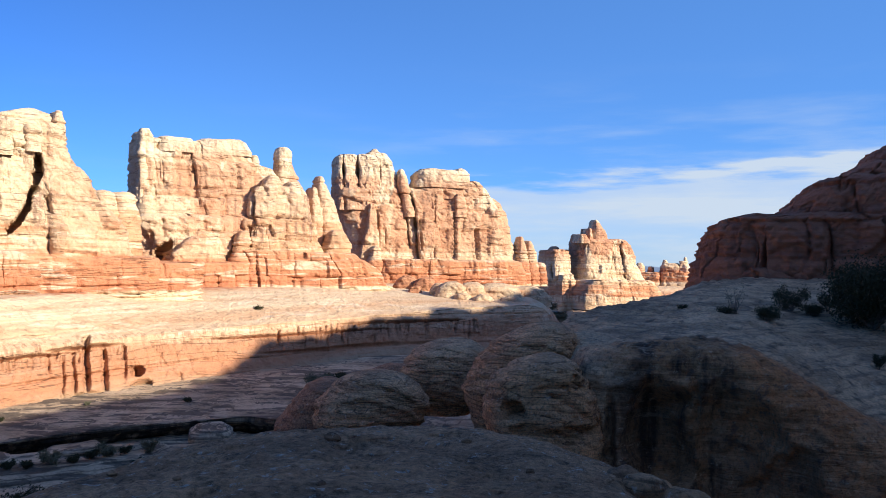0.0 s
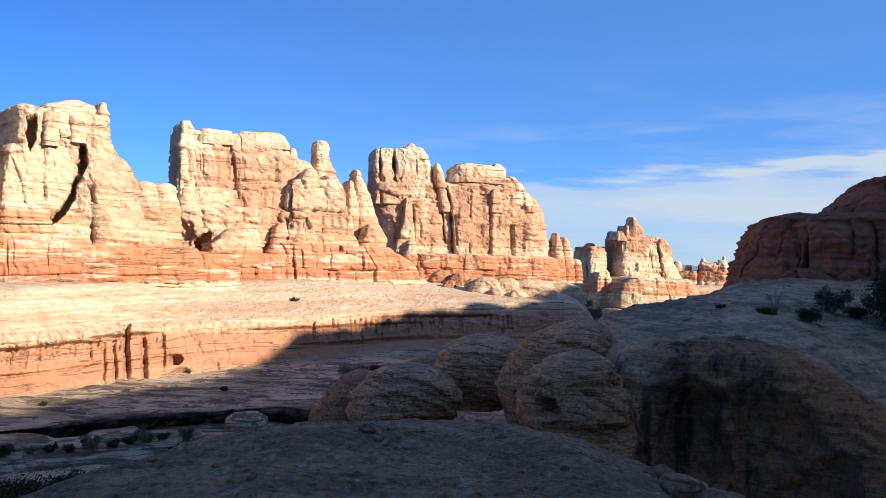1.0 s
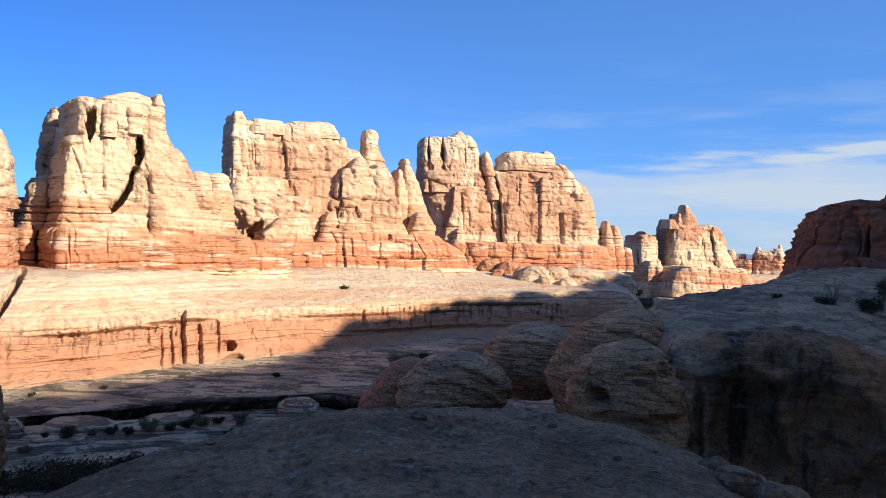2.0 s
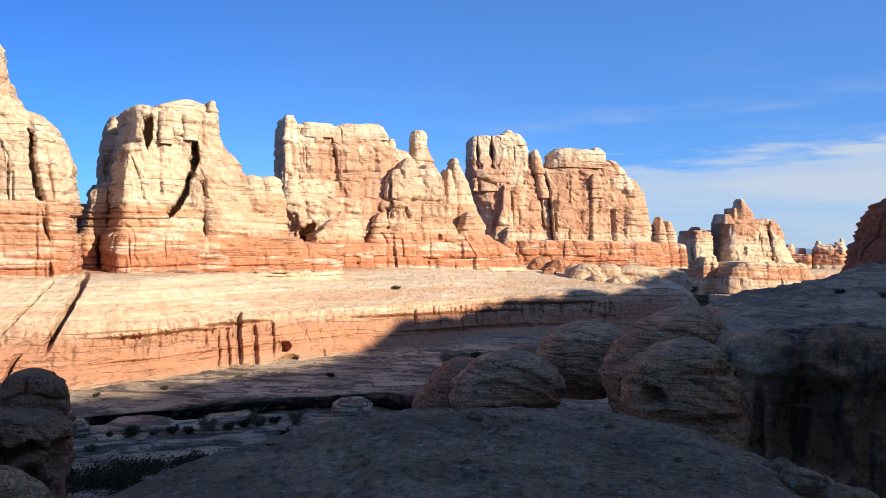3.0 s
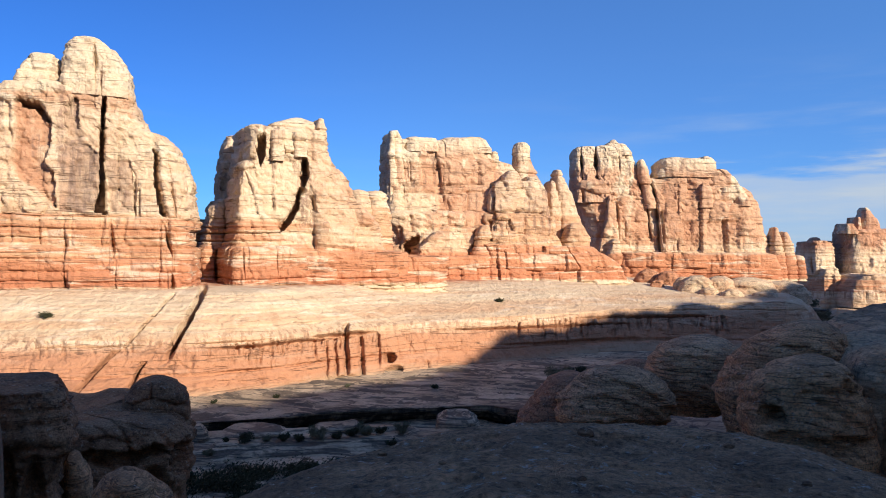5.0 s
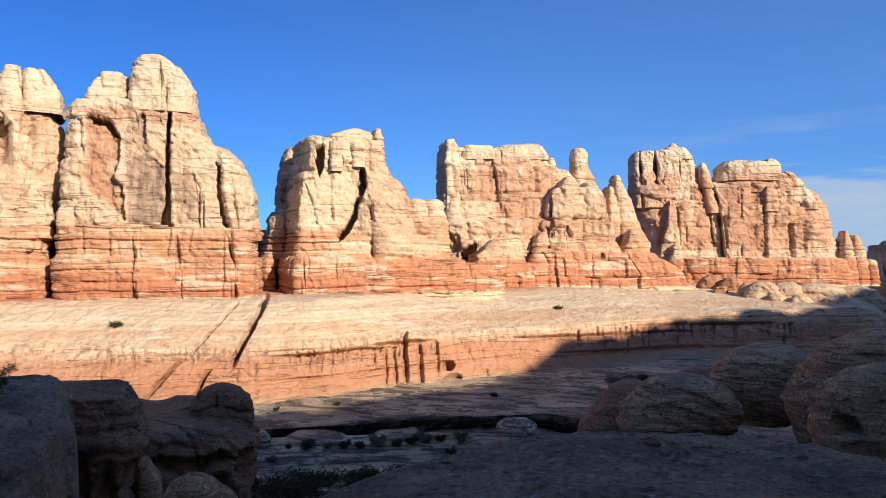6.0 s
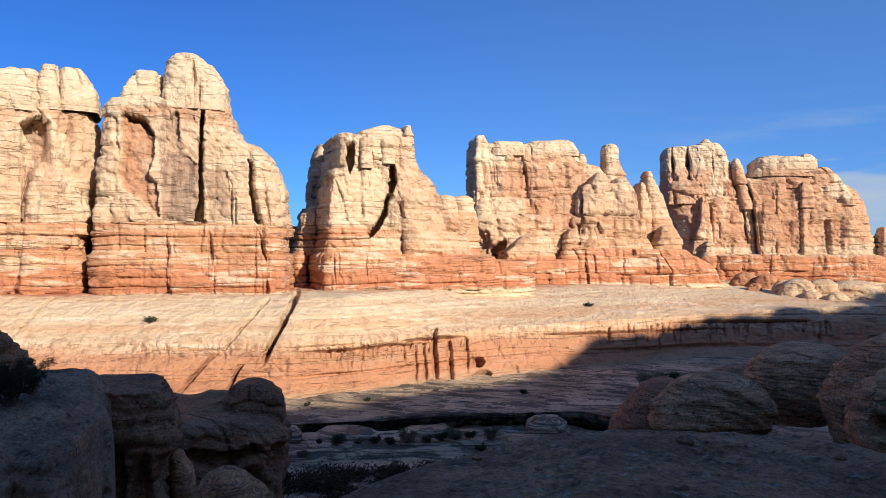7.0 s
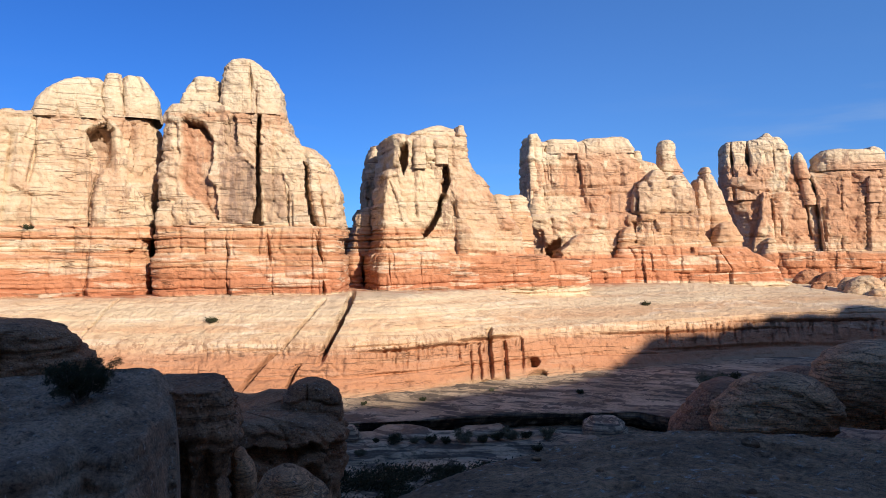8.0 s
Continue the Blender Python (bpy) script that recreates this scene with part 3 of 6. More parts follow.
        d += layer_out * (lattice(ii, ii * 0 + 1, ii * 0, seed) * 0.7 - 1.4 * (0.5 + 0.5 * lattice(ii, ii * 0 + 2, ii * 0, seed)) * np.exp(-(np.minimum(fr, 1 - fr) / 0.16) ** 2))
    front = np.tile(np.clip(ov * 2, 0, 1), len(zs))
    slot = joints * crack       # joints run back into the rock
    run_u = U.ravel() + 0.22 * fbm(P, (0.25, 0.25, 0.5), 3, seed + 71, 0.6)
    for width, deep, step, pts in cuts:
        width = 0.08 + width * 0.38
        zz = [q[0] for q in pts]
        line = np.interp(P[:, 2], zz, [q[1] for q in pts])
        inside = np.clip((P[:, 2] - zz[0] + 0.8) / 0.8, 0, 1) * np.clip((zz[-1] - P[:, 2] + 0.8) / min(4.0, 0.5 * (zz[-1] - zz[0])), 0, 1) * front
        du = run_u - line
        vary = np.clip(0.75 + 0.9 * fbm(P, (0, 0, 0.35), 2, seed + 72), 0.25, 1.4)
        slot = np.maximum(slot, inside * 1.5 * deep * vary * np.exp(-(du / (width * vary)) ** 2))
        d -= inside * 0.12 * deep * np.exp(-(du / (3 * width)) ** 2)
        d += inside * step * 0.9 * np.tanh(du / width) * np.exp(-(du / 4.0) ** 2)
    for hu, hz, ru, rz, deep in hollows:
        q = ((run_u - hu) / ru) ** 2 + ((P[:, 2] + 0.5 * small - hz) / rz) ** 2
        d -= front * deep * np.clip((1 - q) / 0.45, 0, 1)
    scar, stain_shade = np.zeros(len(P)), np.zeros(len(P))
    zr = P[:, 2] + 0.25 * fbm(P, (0.4, 0.4, 0.2), 2, seed + 73)
    for deep, red, dark, outline in plates:       # scars and slabs with broken edges
        inside = within(run_u, zr, outline) * front
        if deep < -1.2:
            slot = np.maximum(slot, -2.0 * deep * inside)
        else:
            d += deep * inside
        scar = np.maximum(scar, red * inside)
        # darkness holds true stains and the shade painted into clefts
        stain_shade = np.maximum(stain_shade, dark * inside)
    fade = np.repeat(np.clip(ha / 0.8, 0.05, 1), nth)
    lim = np.repeat(np.minimum(ha, hb) * 0.5, nth)
    d = np.clip(d * fade, -lim, lim)
    slot = np.minimum(slot * fade, lim * 1.5) * front
    far = math.hypot(cx, cy)
    P[:, 0] += ox * d + slot * cx / far
    P[:, 1] += oy * d + slot * cy / far
    P[:, 2] += 0.45 * fbm(P, (0.09, 0.09, 0.02), 3, 11)
    P[:, 2] += lumps * 0.8 * fbm(P, (0.45, 0.45, 0.3), 3, seed + 40) * np.repeat(1 - shrink, nth)
    me = grid_mesh(name, P.reshape(len(zs), nth, 3), True, True)
    if plates:
        for what, value in (("scar", scar), ("stain_shade", stain_shade)):
            me.attributes.new(what, "FLOAT", "POINT").data.foreach_set("value", np.append(value, 0.0).astype(np.float32))
    return me


FORMS = {
    "ledge": dict(round_top=0.05, masonry=0.16, bedding=0.34, taper=0.1, joints=0.0, lumps=0.3, panel=0.42, panel_w=3.2, chip=0.22),
    "column": dict(round_top=0.2, square=6.0, taper=0.1, masonry=0.02, bedding=0.16, joints=0.0, lumps=0.38, panel=0.5, panel_w=6.5, chip=0.36),
    "cap": dict(square=5.0, round_top=0.16, grow=0.3, masonry=0.03, bedding=0.22, joints=0.0, lumps=0.3, taper=0.25, panel=0.25, panel_w=4.0, chip=0.2),
    "pillar": dict(square=3.0, round_top=0.8, masonry=0.05, bedding=0.35, joints=0.0, lumps=0.35, chip=0.2),
    "knob": dict(square=2.8, round_top=0.8, masonry=0.05, bedding=0.4, joints=0.0, lumps=0.35, chip=0.2),
    "rock": dict(square=2.8, round_top=0.8, masonry=0.05, bedding=0.3, joints=0.0, chip=0.15),
    "tier": dict(square=5.0, round_top=0.08, taper=0.1, masonry=0.2, lumps=0.55, panel=0.5, panel_w=4.5, chip=0.3),
}


def formation(name, label, category, blocks, material, labels=None, group="", seed=0, **kw):
    """A rock formation: an empty at its foot with a mesh for each ledge, column, cap or knob."""
    top = new(name)
    bx, by = np.mean([b[1] for b in blocks]), np.mean([b[2] for b in blocks])
    top.location = (bx, by, min(b[5][0][0] for b in blocks))
    bpy.context.view_layer.update()
    tagged(top, label, category, group)
    for k, (kind, cx, cy, az, depth, rows, *more) in enumerate(blocks):
        foot = {"ledge": 1.5, "column": 1.0, "knob": 1.5, "rock": 1.5, "tier": 1.5}.get(kind, 0.8)
        rows = ((rows[0][0] - foot, rows[0][1], rows[0][2]), *rows)
        opts = dict(res=min(0.3, max(0.16, math.hypot(cx, cy) * 0.0018)))
        opts.update(FORMS[kind])
        opts.update(kw)
        if more:
            opts.update(cuts=more[0], hollows=more[1])
        if len(more) > 2:
            opts.update(more[2])
        me = rock_mesh(kind, cx, cy, az, depth, rows, seed=seed + k, **opts)
        mesh_part(kind, me, material, top, (labels or {}).get(kind, ""))
    return top


def set_back(block, f):
    """The same block f times as far from the overlook, and as much larger."""
    kind, cx, cy, az, depth, rows, *more = block
    far = [kind, cx * f, cy * f, az, depth, tuple((1.6 + (r[0] - 1.6) * f, r[1] * f, r[2] * f) for r in rows)]
    if more:
        far.append(tuple((c[0] * f, c[1], c[2], tuple((1.6 + (q[0] - 1.6) * f, q[1] * f) for q in c[3])) for c in more[0]))
        far.append(tuple((h[0] * f, 1.6 + (h[1] - 1.6) * f, h[2] * f, h[3] * f, h[4]) for h in more[1]))
        for extra in more[2:]:
            far.append(dict(extra, plates=tuple((*p[:3], tuple((q[0] * f, 1.6 + (q[1] - 1.6) * f) for q in p[3])) for p in extra["plates"])))
    return tuple(far)


def bearing(az, d, z=0.0):
    return (d * math.sin(radians(az)), d * math.cos(radians(az)), z)


# ---- the lie of the land ----
FLOOR = -13.4


def ground_sheet():
    """The canyon floor, one sheet out to the horizon, in terraces of bare rock and sand."""
    az = np.concatenate([np.linspace(-70, 40, 330), np.linspace(41, 289, 100)])
    r = np.concatenate([np.linspace(0.5, 30, 14), np.linspace(31, 135, 150), np.geomspace(137, 4500, 70)])
    A, D = np.meshgrid(np.radians(az), r)
    X, Y = D * np.sin(A), D * np.cos(A)
    P = np.stack([X, Y, np.zeros_like(X)], -1).reshape(-1, 3)
    base = 1.2 * fbm(P, 0.03, 3, 91) + 0.4 * fbm(P, 0.2, 3, 92)
    step = 0.55
    q = base / step
    fl = np.floor(q)
    t = np.clip((q - fl - 0.75) / 0.25, 0, 1)
    terr = (fl + t) * step
    dist = np.hypot(P[:, 0], P[:, 1])
    near = np.clip((160 - dist) / 40, 0, 1)
    z = FLOOR - 1.4 + terr * near + (base * 0.6) * (1 - near) + 0.10 * fbm(P, 1.1, 3, 95) * near
    P[:, 2] = z
    me = grid_mesh("ground", P.reshape(len(r), len(az), 3)[::-1], True)
    ob = mesh_part("ground", me, WASH)
    tagged(ob, "dry canyon floor of pale slickrock slabs and sand", "ground", kind="structure")


def sweep(name, stations, foot_z, lip_rows, slope_rows, back, material, seed, step_deg, wall=0.5, cracks=(), hollows=(), ease=1.6, rounded=0.0, slope=0.5, beds=1.0, rough=0.0, steps=0.0):
    """A ledge of rock round the overlook: stations of (bearing, foot, lip, lip height, base, base height, back height)."""
    st = np.array(stations, float)
    az = np.arange(st[0, 0], st[-1, 0], step_deg)
    foot, lip, zl, base, zb, zback = (np.interp(az, st[:, 0], st[:, k]) for k in range(1, 7))
    p1 = np.linspace(0, 1, lip_rows)
    p2 = np.linspace(0, 1, slope_rows)[1:]
    p3 = np.linspace(0, 1, 12)[1:]
    D1 = foot[None] + (lip - foot)[None] * np.interp(p1, [0, 0.45, 0.62, 1], [0, 0.62, 0.72, 1])[:, None]
    Z1 = foot_z + (zl - foot_z)[None] * p1[:, None]
    if rounded:
        s = np.sin(p1 * math.pi / 2)
        D1 = foot[None] + (lip - foot)[None] * (1 - (1 - s ** rounded) ** (1 / rounded))[:, None]
        Z1 = foot_z + (zl - foot_z)[None] * s[:, None]
    D2 = lip[None] + (base - lip)[None] * p2[:, None]
    Z2 = zl[None] + (zb - zl)[None] * (1 - (1 - p2[:, None]) ** ease)
    D3 = base[None] + back * p3[:, None] + 0 * base[None]
    Z3 = zb[None] + (zback - zb)[None] * (p3[:, None] ** 0.8)
    D, Z = np.vstack([D1, D2, D3]), np.vstack([Z1, Z2, Z3])
    A = np.radians(az)[None] + 0 * D
    P = np.stack([D * np.sin(A), D * np.cos(A), Z], -1).reshape(-1, 3)
    Dz = np.gradient(Z, axis=0)
    Dd = np.gradient(D, axis=0)
    ln = np.hypot(Dz, Dd) + 1e-6
    nin, nup = np.clip(Dz / ln, 0, 1).ravel(), (Dd / ln).ravel()     # way into the rock, and up
    zw = P[:, 2] + 0.35 * fbm(P, 0.07, 3, 11)
    k, out, cut = strata(zw)
    off, jut = blocks_of(k, np.tile(np.cumsum(np.radians(step_deg) * lip), D.shape[0]) + 0.4 * fbm(P, 0.4, 2, 16), seed)
    Q = P.copy()
    Q[:, 2] *= 0.2
    r1 = np.abs(fbm(Q, 0.28, 3, seed + 3))
    r2 = np.abs(fbm(Q, 0.8, 2, seed + 4))
    steep = np.clip(nin, 0, 1) ** 2
    crack = (np.clip(1 - r1 / 0.06, 0, 1) + 0.5 * np.clip(1 - r2 / 0.08, 0, 1)) * steep
    wall = wall * (slope + (1 - slope) * steep)
    d = wall * beds * (out * 0.8 - cut * 2.6 * (slope + (1 - slope) * steep)) + wall * beds * 0.8 * (off * 0.6 - jut) * np.clip(nin, 0.15, 1) - 0.7 * wall * beds * crack + 1.3 * wall * fbm(P, (0.07, 0.07, 0.12), 4, seed) + 0.22 * fbm(P, (0.8, 0.8, 1.5), 3, seed + 9)
    if rough:
        d += rough * (np.abs(fbm(P, (0.7, 0.7, 0.9), 4, seed + 12, 0.6)) * 2 - 0.6) - 0.5 * rough * np.clip(fbm(P, 1.1, 2, seed + 13) - 0.3, 0, 1) ** 0.5
    az_p = np.tile(az, D.shape[0])
    split = np.zeros(len(P))
    waver = 0.12 * fbm(P, 0.5, 2, 77)
    for a0, za, a1, zb_, width, deep in cracks:
        t = np.clip((P[:, 2] - za) / (zb_ - za), -0.05, 1.05)
        line = a0 + (a1 - a0) * t + waver
        inside = ((P[:, 2] - za) * (P[:, 2] - zb_) < 0)
        split = np.maximum(split, deep * np.clip(1 - np.abs(az_p - line) / width, 0, 1) ** 0.8 * inside * np.clip(3 * np.abs(P[:, 2] - zb_) / abs(za - zb_), 0, 1))
    for a0, z0, ra, rz, deep in hollows:
        q = ((az_p + 0.25 * ra * fbm(P, 0.6, 3, 31) - a0) / ra) ** 2 + ((P[:, 2] + 0.3 * rz * fbm(P, 0.6, 3, 32) - z0) / rz) ** 2
        d -= deep * np.clip(1.3 * (1 - q), 0, 1)
    ax = np.radians(az_p)
    P[:, 0] -= np.sin(ax) * (nin * d - nin ** 0.5 * split)
    P[:, 1] -= np.cos(ax) * (nin * d - nin ** 0.5 * split)
    P[:, 2] += nup * (d * 0.6 - split * 0.7)
    if steps:
        w = 0.6 * steps * fbm(P, (0.12, 0.12, 0), 3, seed + 14)
        q = (P[:, 2] + w) / steps
        fl = np.floor(q)
        P[:, 2] = (fl + np.clip((q - fl - 0.6) / 0.4, 0, 1)) * steps - w
    me = grid_mesh(name, P.reshape(*D.shape, 3), False)
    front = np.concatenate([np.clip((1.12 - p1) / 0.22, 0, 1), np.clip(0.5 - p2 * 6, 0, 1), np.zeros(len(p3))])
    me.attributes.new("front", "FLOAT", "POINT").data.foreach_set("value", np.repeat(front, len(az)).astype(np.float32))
    return mesh_part(name, me, material)


ground_sheet()

# bearing, foot, lip, lip height, base of the towers, its height, height at the back
BENCH = [
    (-80, 100, 106, -8.0, 124, -2.8, -2.0), (-60, 92, 101, -8.0, 113, -2.9, -2.0), (-54, 90, 100, -7.8, 111, -2.9, -2.0), (-43, 84, 93, -8.0, 105, -2.9, -2.0),
    (-35, 86, 91, -8.0, 101, -3.0, -2.0), (-31, 89, 93, -8.2, 100, -3.0, -2.0), (-25, 97, 101, -8.2, 117, -2.8, -2.0),
    (-19, 104, 109, -7.8, 135, -2.8, -2.0), (-10, 113, 119, -7.2, 147, -2.9, -2.0), (-5, 121, 128, -6.9, 164, -2.9, -2.0),
]
BENCH += [
    (1, 128, 136, -6.0, 176, -3.0, -2.5), (6.4, 134, 141, -5.4, 165, -4.0, -5.0), (7.4, 139, 146, -6.2, 160, -5.4, -8.0), (8.0, 142, 149, -7.8, 158, -7.2, -11.0),
    (8.6, 146, 152, -10.2, 158, -9.8, -13.0), (8.9, 150, 156, -13.2, 162, -13.4, -13.6), (9.6, 226, 250, -13.2, 268, -12.8, -12.6), (11, 236, 264, -12.4, 284, -11.5, -11.0), (15, 250, 285, -10.5, 300, -6.0, -4.0), (22, 280, 310, -9.0, 322, -4.5, -4.0)]
_dice = random.Random(12)
# clefts between the pillars under the lip, then the drip grooves
FLUTES = [(-24.6, -7.4, -24.4, -14.6, 0.26, 1.8), (-26.0, -9.2, -25.9, -14.4, 0.14, 0.9), (-25.4, -9.0, -25.1, -14.8, 0.18, 1.0), (-23.5, -9.0, -23.2, -15.2, 0.24, 1.4), (-22.2, -9.0, -22.1, -13.4, 0.18, 1.0), (-18.6, -12.6, -18.4, -14.0, 0.12, 0.6)]
for _ in range(34):
    _a, _t = _dice.uniform(-33, -22), _dice.uniform(-9.2, -8.6)
    FLUTES.append((_a, _t, _a + _dice.uniform(-0.1, 0.1), _t - _dice.uniform(0.6, 2.4), _dice.uniform(0.06, 0.14), _dice.uniform(0.3, 0.9)))
for _ in range(38):
    _a, _t = _dice.uniform(-12, 3), _dice.uniform(-8.3, -7.6)
    FLUTES.append((_a, _t, _a + _dice.uniform(-0.1, 0.1), _t - _dice.uniform(1.0, 3.6), _dice.uniform(0.05, 0.12), _dice.uniform(0.4, 1.0)))
for _ in range(14):
    _a, _t = _dice.uniform(-46, -39), _dice.uniform(-8.4, -7.6)
    FLUTES.append((_a, _t, _a + _dice.uniform(-0.1, 0.1), _t - _dice.uniform(0.8, 2.0), _dice.uniform(0.05, 0.10), _dice.uniform(0.2, 0.5)))
bench = sweep("cliff_bench", BENCH, FLOOR - 1.2, 120, 70, 60, CLIFF, 21, 0.085, wall=0.5, slope=0.14,
              cracks=[(-34.6, -2.8, -37.2, -10.6, 0.30, 4.0), (-36.5, -3.2, -40.2, -9.6, 0.14, 1.3), (-40.2, -9.0, -43.0, -13.2, 0.26, 2.2), (-38.4, -10.2, -39.6, -13.0, 0.2, 1.8), (-50.5, -3.0, -53.0, -7.5, 0.10, 0.7), *FLUTES],
              hollows=[(-21.3, -12.0, 0.55, 0.6, 3.0), (-21.0, -13.5, 0.8, 0.75, 3.5), (-24.4, -13.9, 1.3, 0.5, 1.6), (-29.0, -9.1, 5.4, 0.26, 1.9), (-24.6, -8.7, 2.6, 0.30, 2.2), (-27.2, -7.1, 0.9, 0.14, 1.0),
                       (-10.5, -8.9, 7.0, 0.26, 1.9), (-3.0, -7.9, 5.0, 0.26, 1.9), (-42.0, -8.6, 4.0, 0.14, 0.8), (-33.0, -8.5, 3.0, 0.12, 0.8), (-6.0, -11.3, 8.0, 0.3, 1.0)])
tagged(bench, "pale banded sandstone bench with a drip-stained red wall below", "cliff", kind="structure")

# the upper bank of the wash, undercut, and a slab terrace below it
BANK = [(-75, 76, 72, -13.2, 95, -12.9, -13.5), (-45, 74, 70.5, -13.1, 87, -13.2, -13.8), (-33, 75.5, 71.5, -13.2, 91, -13.6, -14.0), (-30, 76, 72, -13.2, 92, -13.7, -14.2), (-20, 80, 76, -13.3, 106, -13.9, -14.4),
        (-14, 81, 77, -13.2, 112, -13.4, -14), (-9, 75, 72, -13.0, 118, -13.1, -13.5), (-3, 70, 67, -12.6, 126, -12.9, -13.5), (6, 70, 66, -12.2, 134, -12.9, -13.5)]
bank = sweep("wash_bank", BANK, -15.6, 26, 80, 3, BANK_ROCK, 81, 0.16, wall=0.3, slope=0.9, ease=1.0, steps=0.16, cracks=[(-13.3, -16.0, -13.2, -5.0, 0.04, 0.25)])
tagged(bank, "pale slickrock terrace with an undercut edge above the wash", "ground", kind="structure")
SLAB = [(-52, 61, 65, -14.1, 69, -13.8, -15.4), (-40, 61, 65, -14.1, 69.5, -13.8, -15.4), (-34, 60, 65, -14.1, 70, -13.7, -15.4), (-28, 60.5, 66, -14.2, 70, -13.8, -15.4), (-24, 61, 67, -14.2, 71, -13.9, -15.4), (-21, 62, 67, -14.2, 71, -13.9, -15.4), (-17, 64, 68, -14.6, 72, -14.5, -15.6), (-12, 67, 69, -15.3, 72, -15.3, -15.8)]
slab = sweep("slab_terrace", SLAB, -15.4, 44, 40, 3, WASH, 86, 0.14, wall=0.5, slope=0.8, ease=1.0, steps=0.3)
tagged(slab, "low terrace of thin pale rock slabs in the wash", "ground", kind="structure")

SHELF_PLAN = [
    (7.6, 44, 48, -5.6, 50, -5.4, -12), (8.4, 40.5, 45, -3.2, 52, -2.3, -12), (9.3, 36.5, 41, -2.5, 52, -1.8, -12), (10.5, 33.5, 38.5, -2.1, 54, -1.6, -12),
    (12, 32.8, 37.5, -1.9, 56, -1.3, -11), (14, 32.8, 37, -1.8, 60, -1.1, -9), (16, 33, 37, -1.7, 66, -0.7, -4), (18.5, 33.4, 37, -1.7, 72, 0.4, -0.4),
    (21.5, 33.4, 37, -2.0, 75, 0.7, 1), (24, 33, 36.5, -2.7, 76, 0.8, 1), (27.5, 32.5, 36, -3.9, 76, 0.9, 1), (31, 32, 35.5, -5.0, 76, 0.9, 1), (48, 29, 33, -6.0, 72, 1.0, 1), (75, 26, 30, -6.0, 70, 1.2, 1.2)]
shelf = sweep("slickrock_shelf", SHELF_PLAN, FLOOR - 1.2, 110, 80, 60, SHELF, 55, 0.11, wall=0.5, slope=0.9, ease=1.25, rounded=3.2, beds=0.08, rough=0.3,
              hollows=[(15.6, -5.6, 2.6, 2.8, 2.2), (20.5, -6.5, 3.4, 3.4, 1.4), (12.2, -6.5, 0.5, 3.5, 0.8), (18.0, -4.0, 0.5, 1.2, 0.5), (24.5, -7.0, 2.0, 1.6, 0.8)])
tagged(shelf, "grey slickrock shelf with a dark rust-streaked front face", "cliff", kind="structure")


def dome_z(x, y):
    u = x + 0.0813 * y
    return -0.30 - 0.0062 * np.maximum(0, y - 0.35) ** 2 - 0.034 * np.maximum(0, -0.43 - u) ** 2 - 0.118 * np.maximum(0, u - 1.6) ** 2 - 0.02 * np.maximum(0, -4 - y) ** 2 - 0.09 * np.maximum(0, -3.5 - u) ** 3 * np.clip((y - 1) / 8, 0, 1) ** 2 * 1.25


def dome():
    x = np.concatenate([np.linspace(-22, -10, 60), np.linspace(-9.95, 7, 380), np.linspace(7.1, 17, 50)])
    y = np.concatenate([np.linspace(-30, 3, 50), np.linspace(3.1, 18, 330), np.linspace(18.2, 24, 40), np.linspace(24.5, 50, 40)])
    X, Y = np.meshgrid(x, y)
    P = np.stack([X, Y, dome_z(X, Y)], -1).reshape(-1, 3)
    d = 0.16 * fbm(P, (0.35, 0.35, 0), 3, 5) + 0.10 * np.abs(fbm(P, (1.1, 1.1, 0), 4, 6, 0.6)) + 0.03 * fbm(P, (3.5, 3.5, 0), 2, 7)
    pit = fbm(P, (0.9, 1.3, 0), 2, 8)
    d -= 0.16 * np.clip(pit - 0.34, 0, 1) ** 0.5
    # weathered hollows and a shallow trough along the crest
    wx = P[:, 0] + 0.3 * fbm(P, (0.9, 0.9, 0), 3, 33)
    wy = P[:, 1] + 0.3 * fbm(P, (0.9, 0.9, 0), 3, 34)
    for px, py, rx, ry, deep in ((-1.1, 12.4, 0.9, 0.55, 0.22), (-0.3, 11.9, 0.5, 0.3, 0.12), (0.2, 13.0, 0.5, 0.35, 0.14), (0.75, 9.0, 0.5, 0.22, 0.08), (-0.95, 8.9, 0.4, 0.2, 0.07),
                                 (0.5, 8.0, 0.3, 0.16, 0.06), (-3.2, 10.4, 0.7, 0.3, 0.10), (-4.6, 11.6, 0.8, 0.4, 0.12), (2.2, 11.0, 0.4, 0.25, 0.07), (-2.2, 8.2, 0.4, 0.18, 0.06), (-5.6, 9.6, 0.6, 0.3, 0.10), (-2.4, 13.6, 0.8, 0.4, 0.12)):
        d -= deep * np.clip(1.6 * (1 - ((wx - px) / rx) ** 2 - ((wy - py) / ry) ** 2), 0, 1)
    d += 0.05 * np.abs(fbm(P, (4.0, 5.0, 0), 4, 35, 0.65))
    P[:, 2] = np.maximum(P[:, 2] + d, -15)
    me = grid_mesh("dome", P.reshape(len(y), len(x), 3), False)
    tagged(mesh_part("slickrock_dome", me, DOME), "grey pitted slickrock dome underfoot in the shade", "rock", kind="structure")


dome()


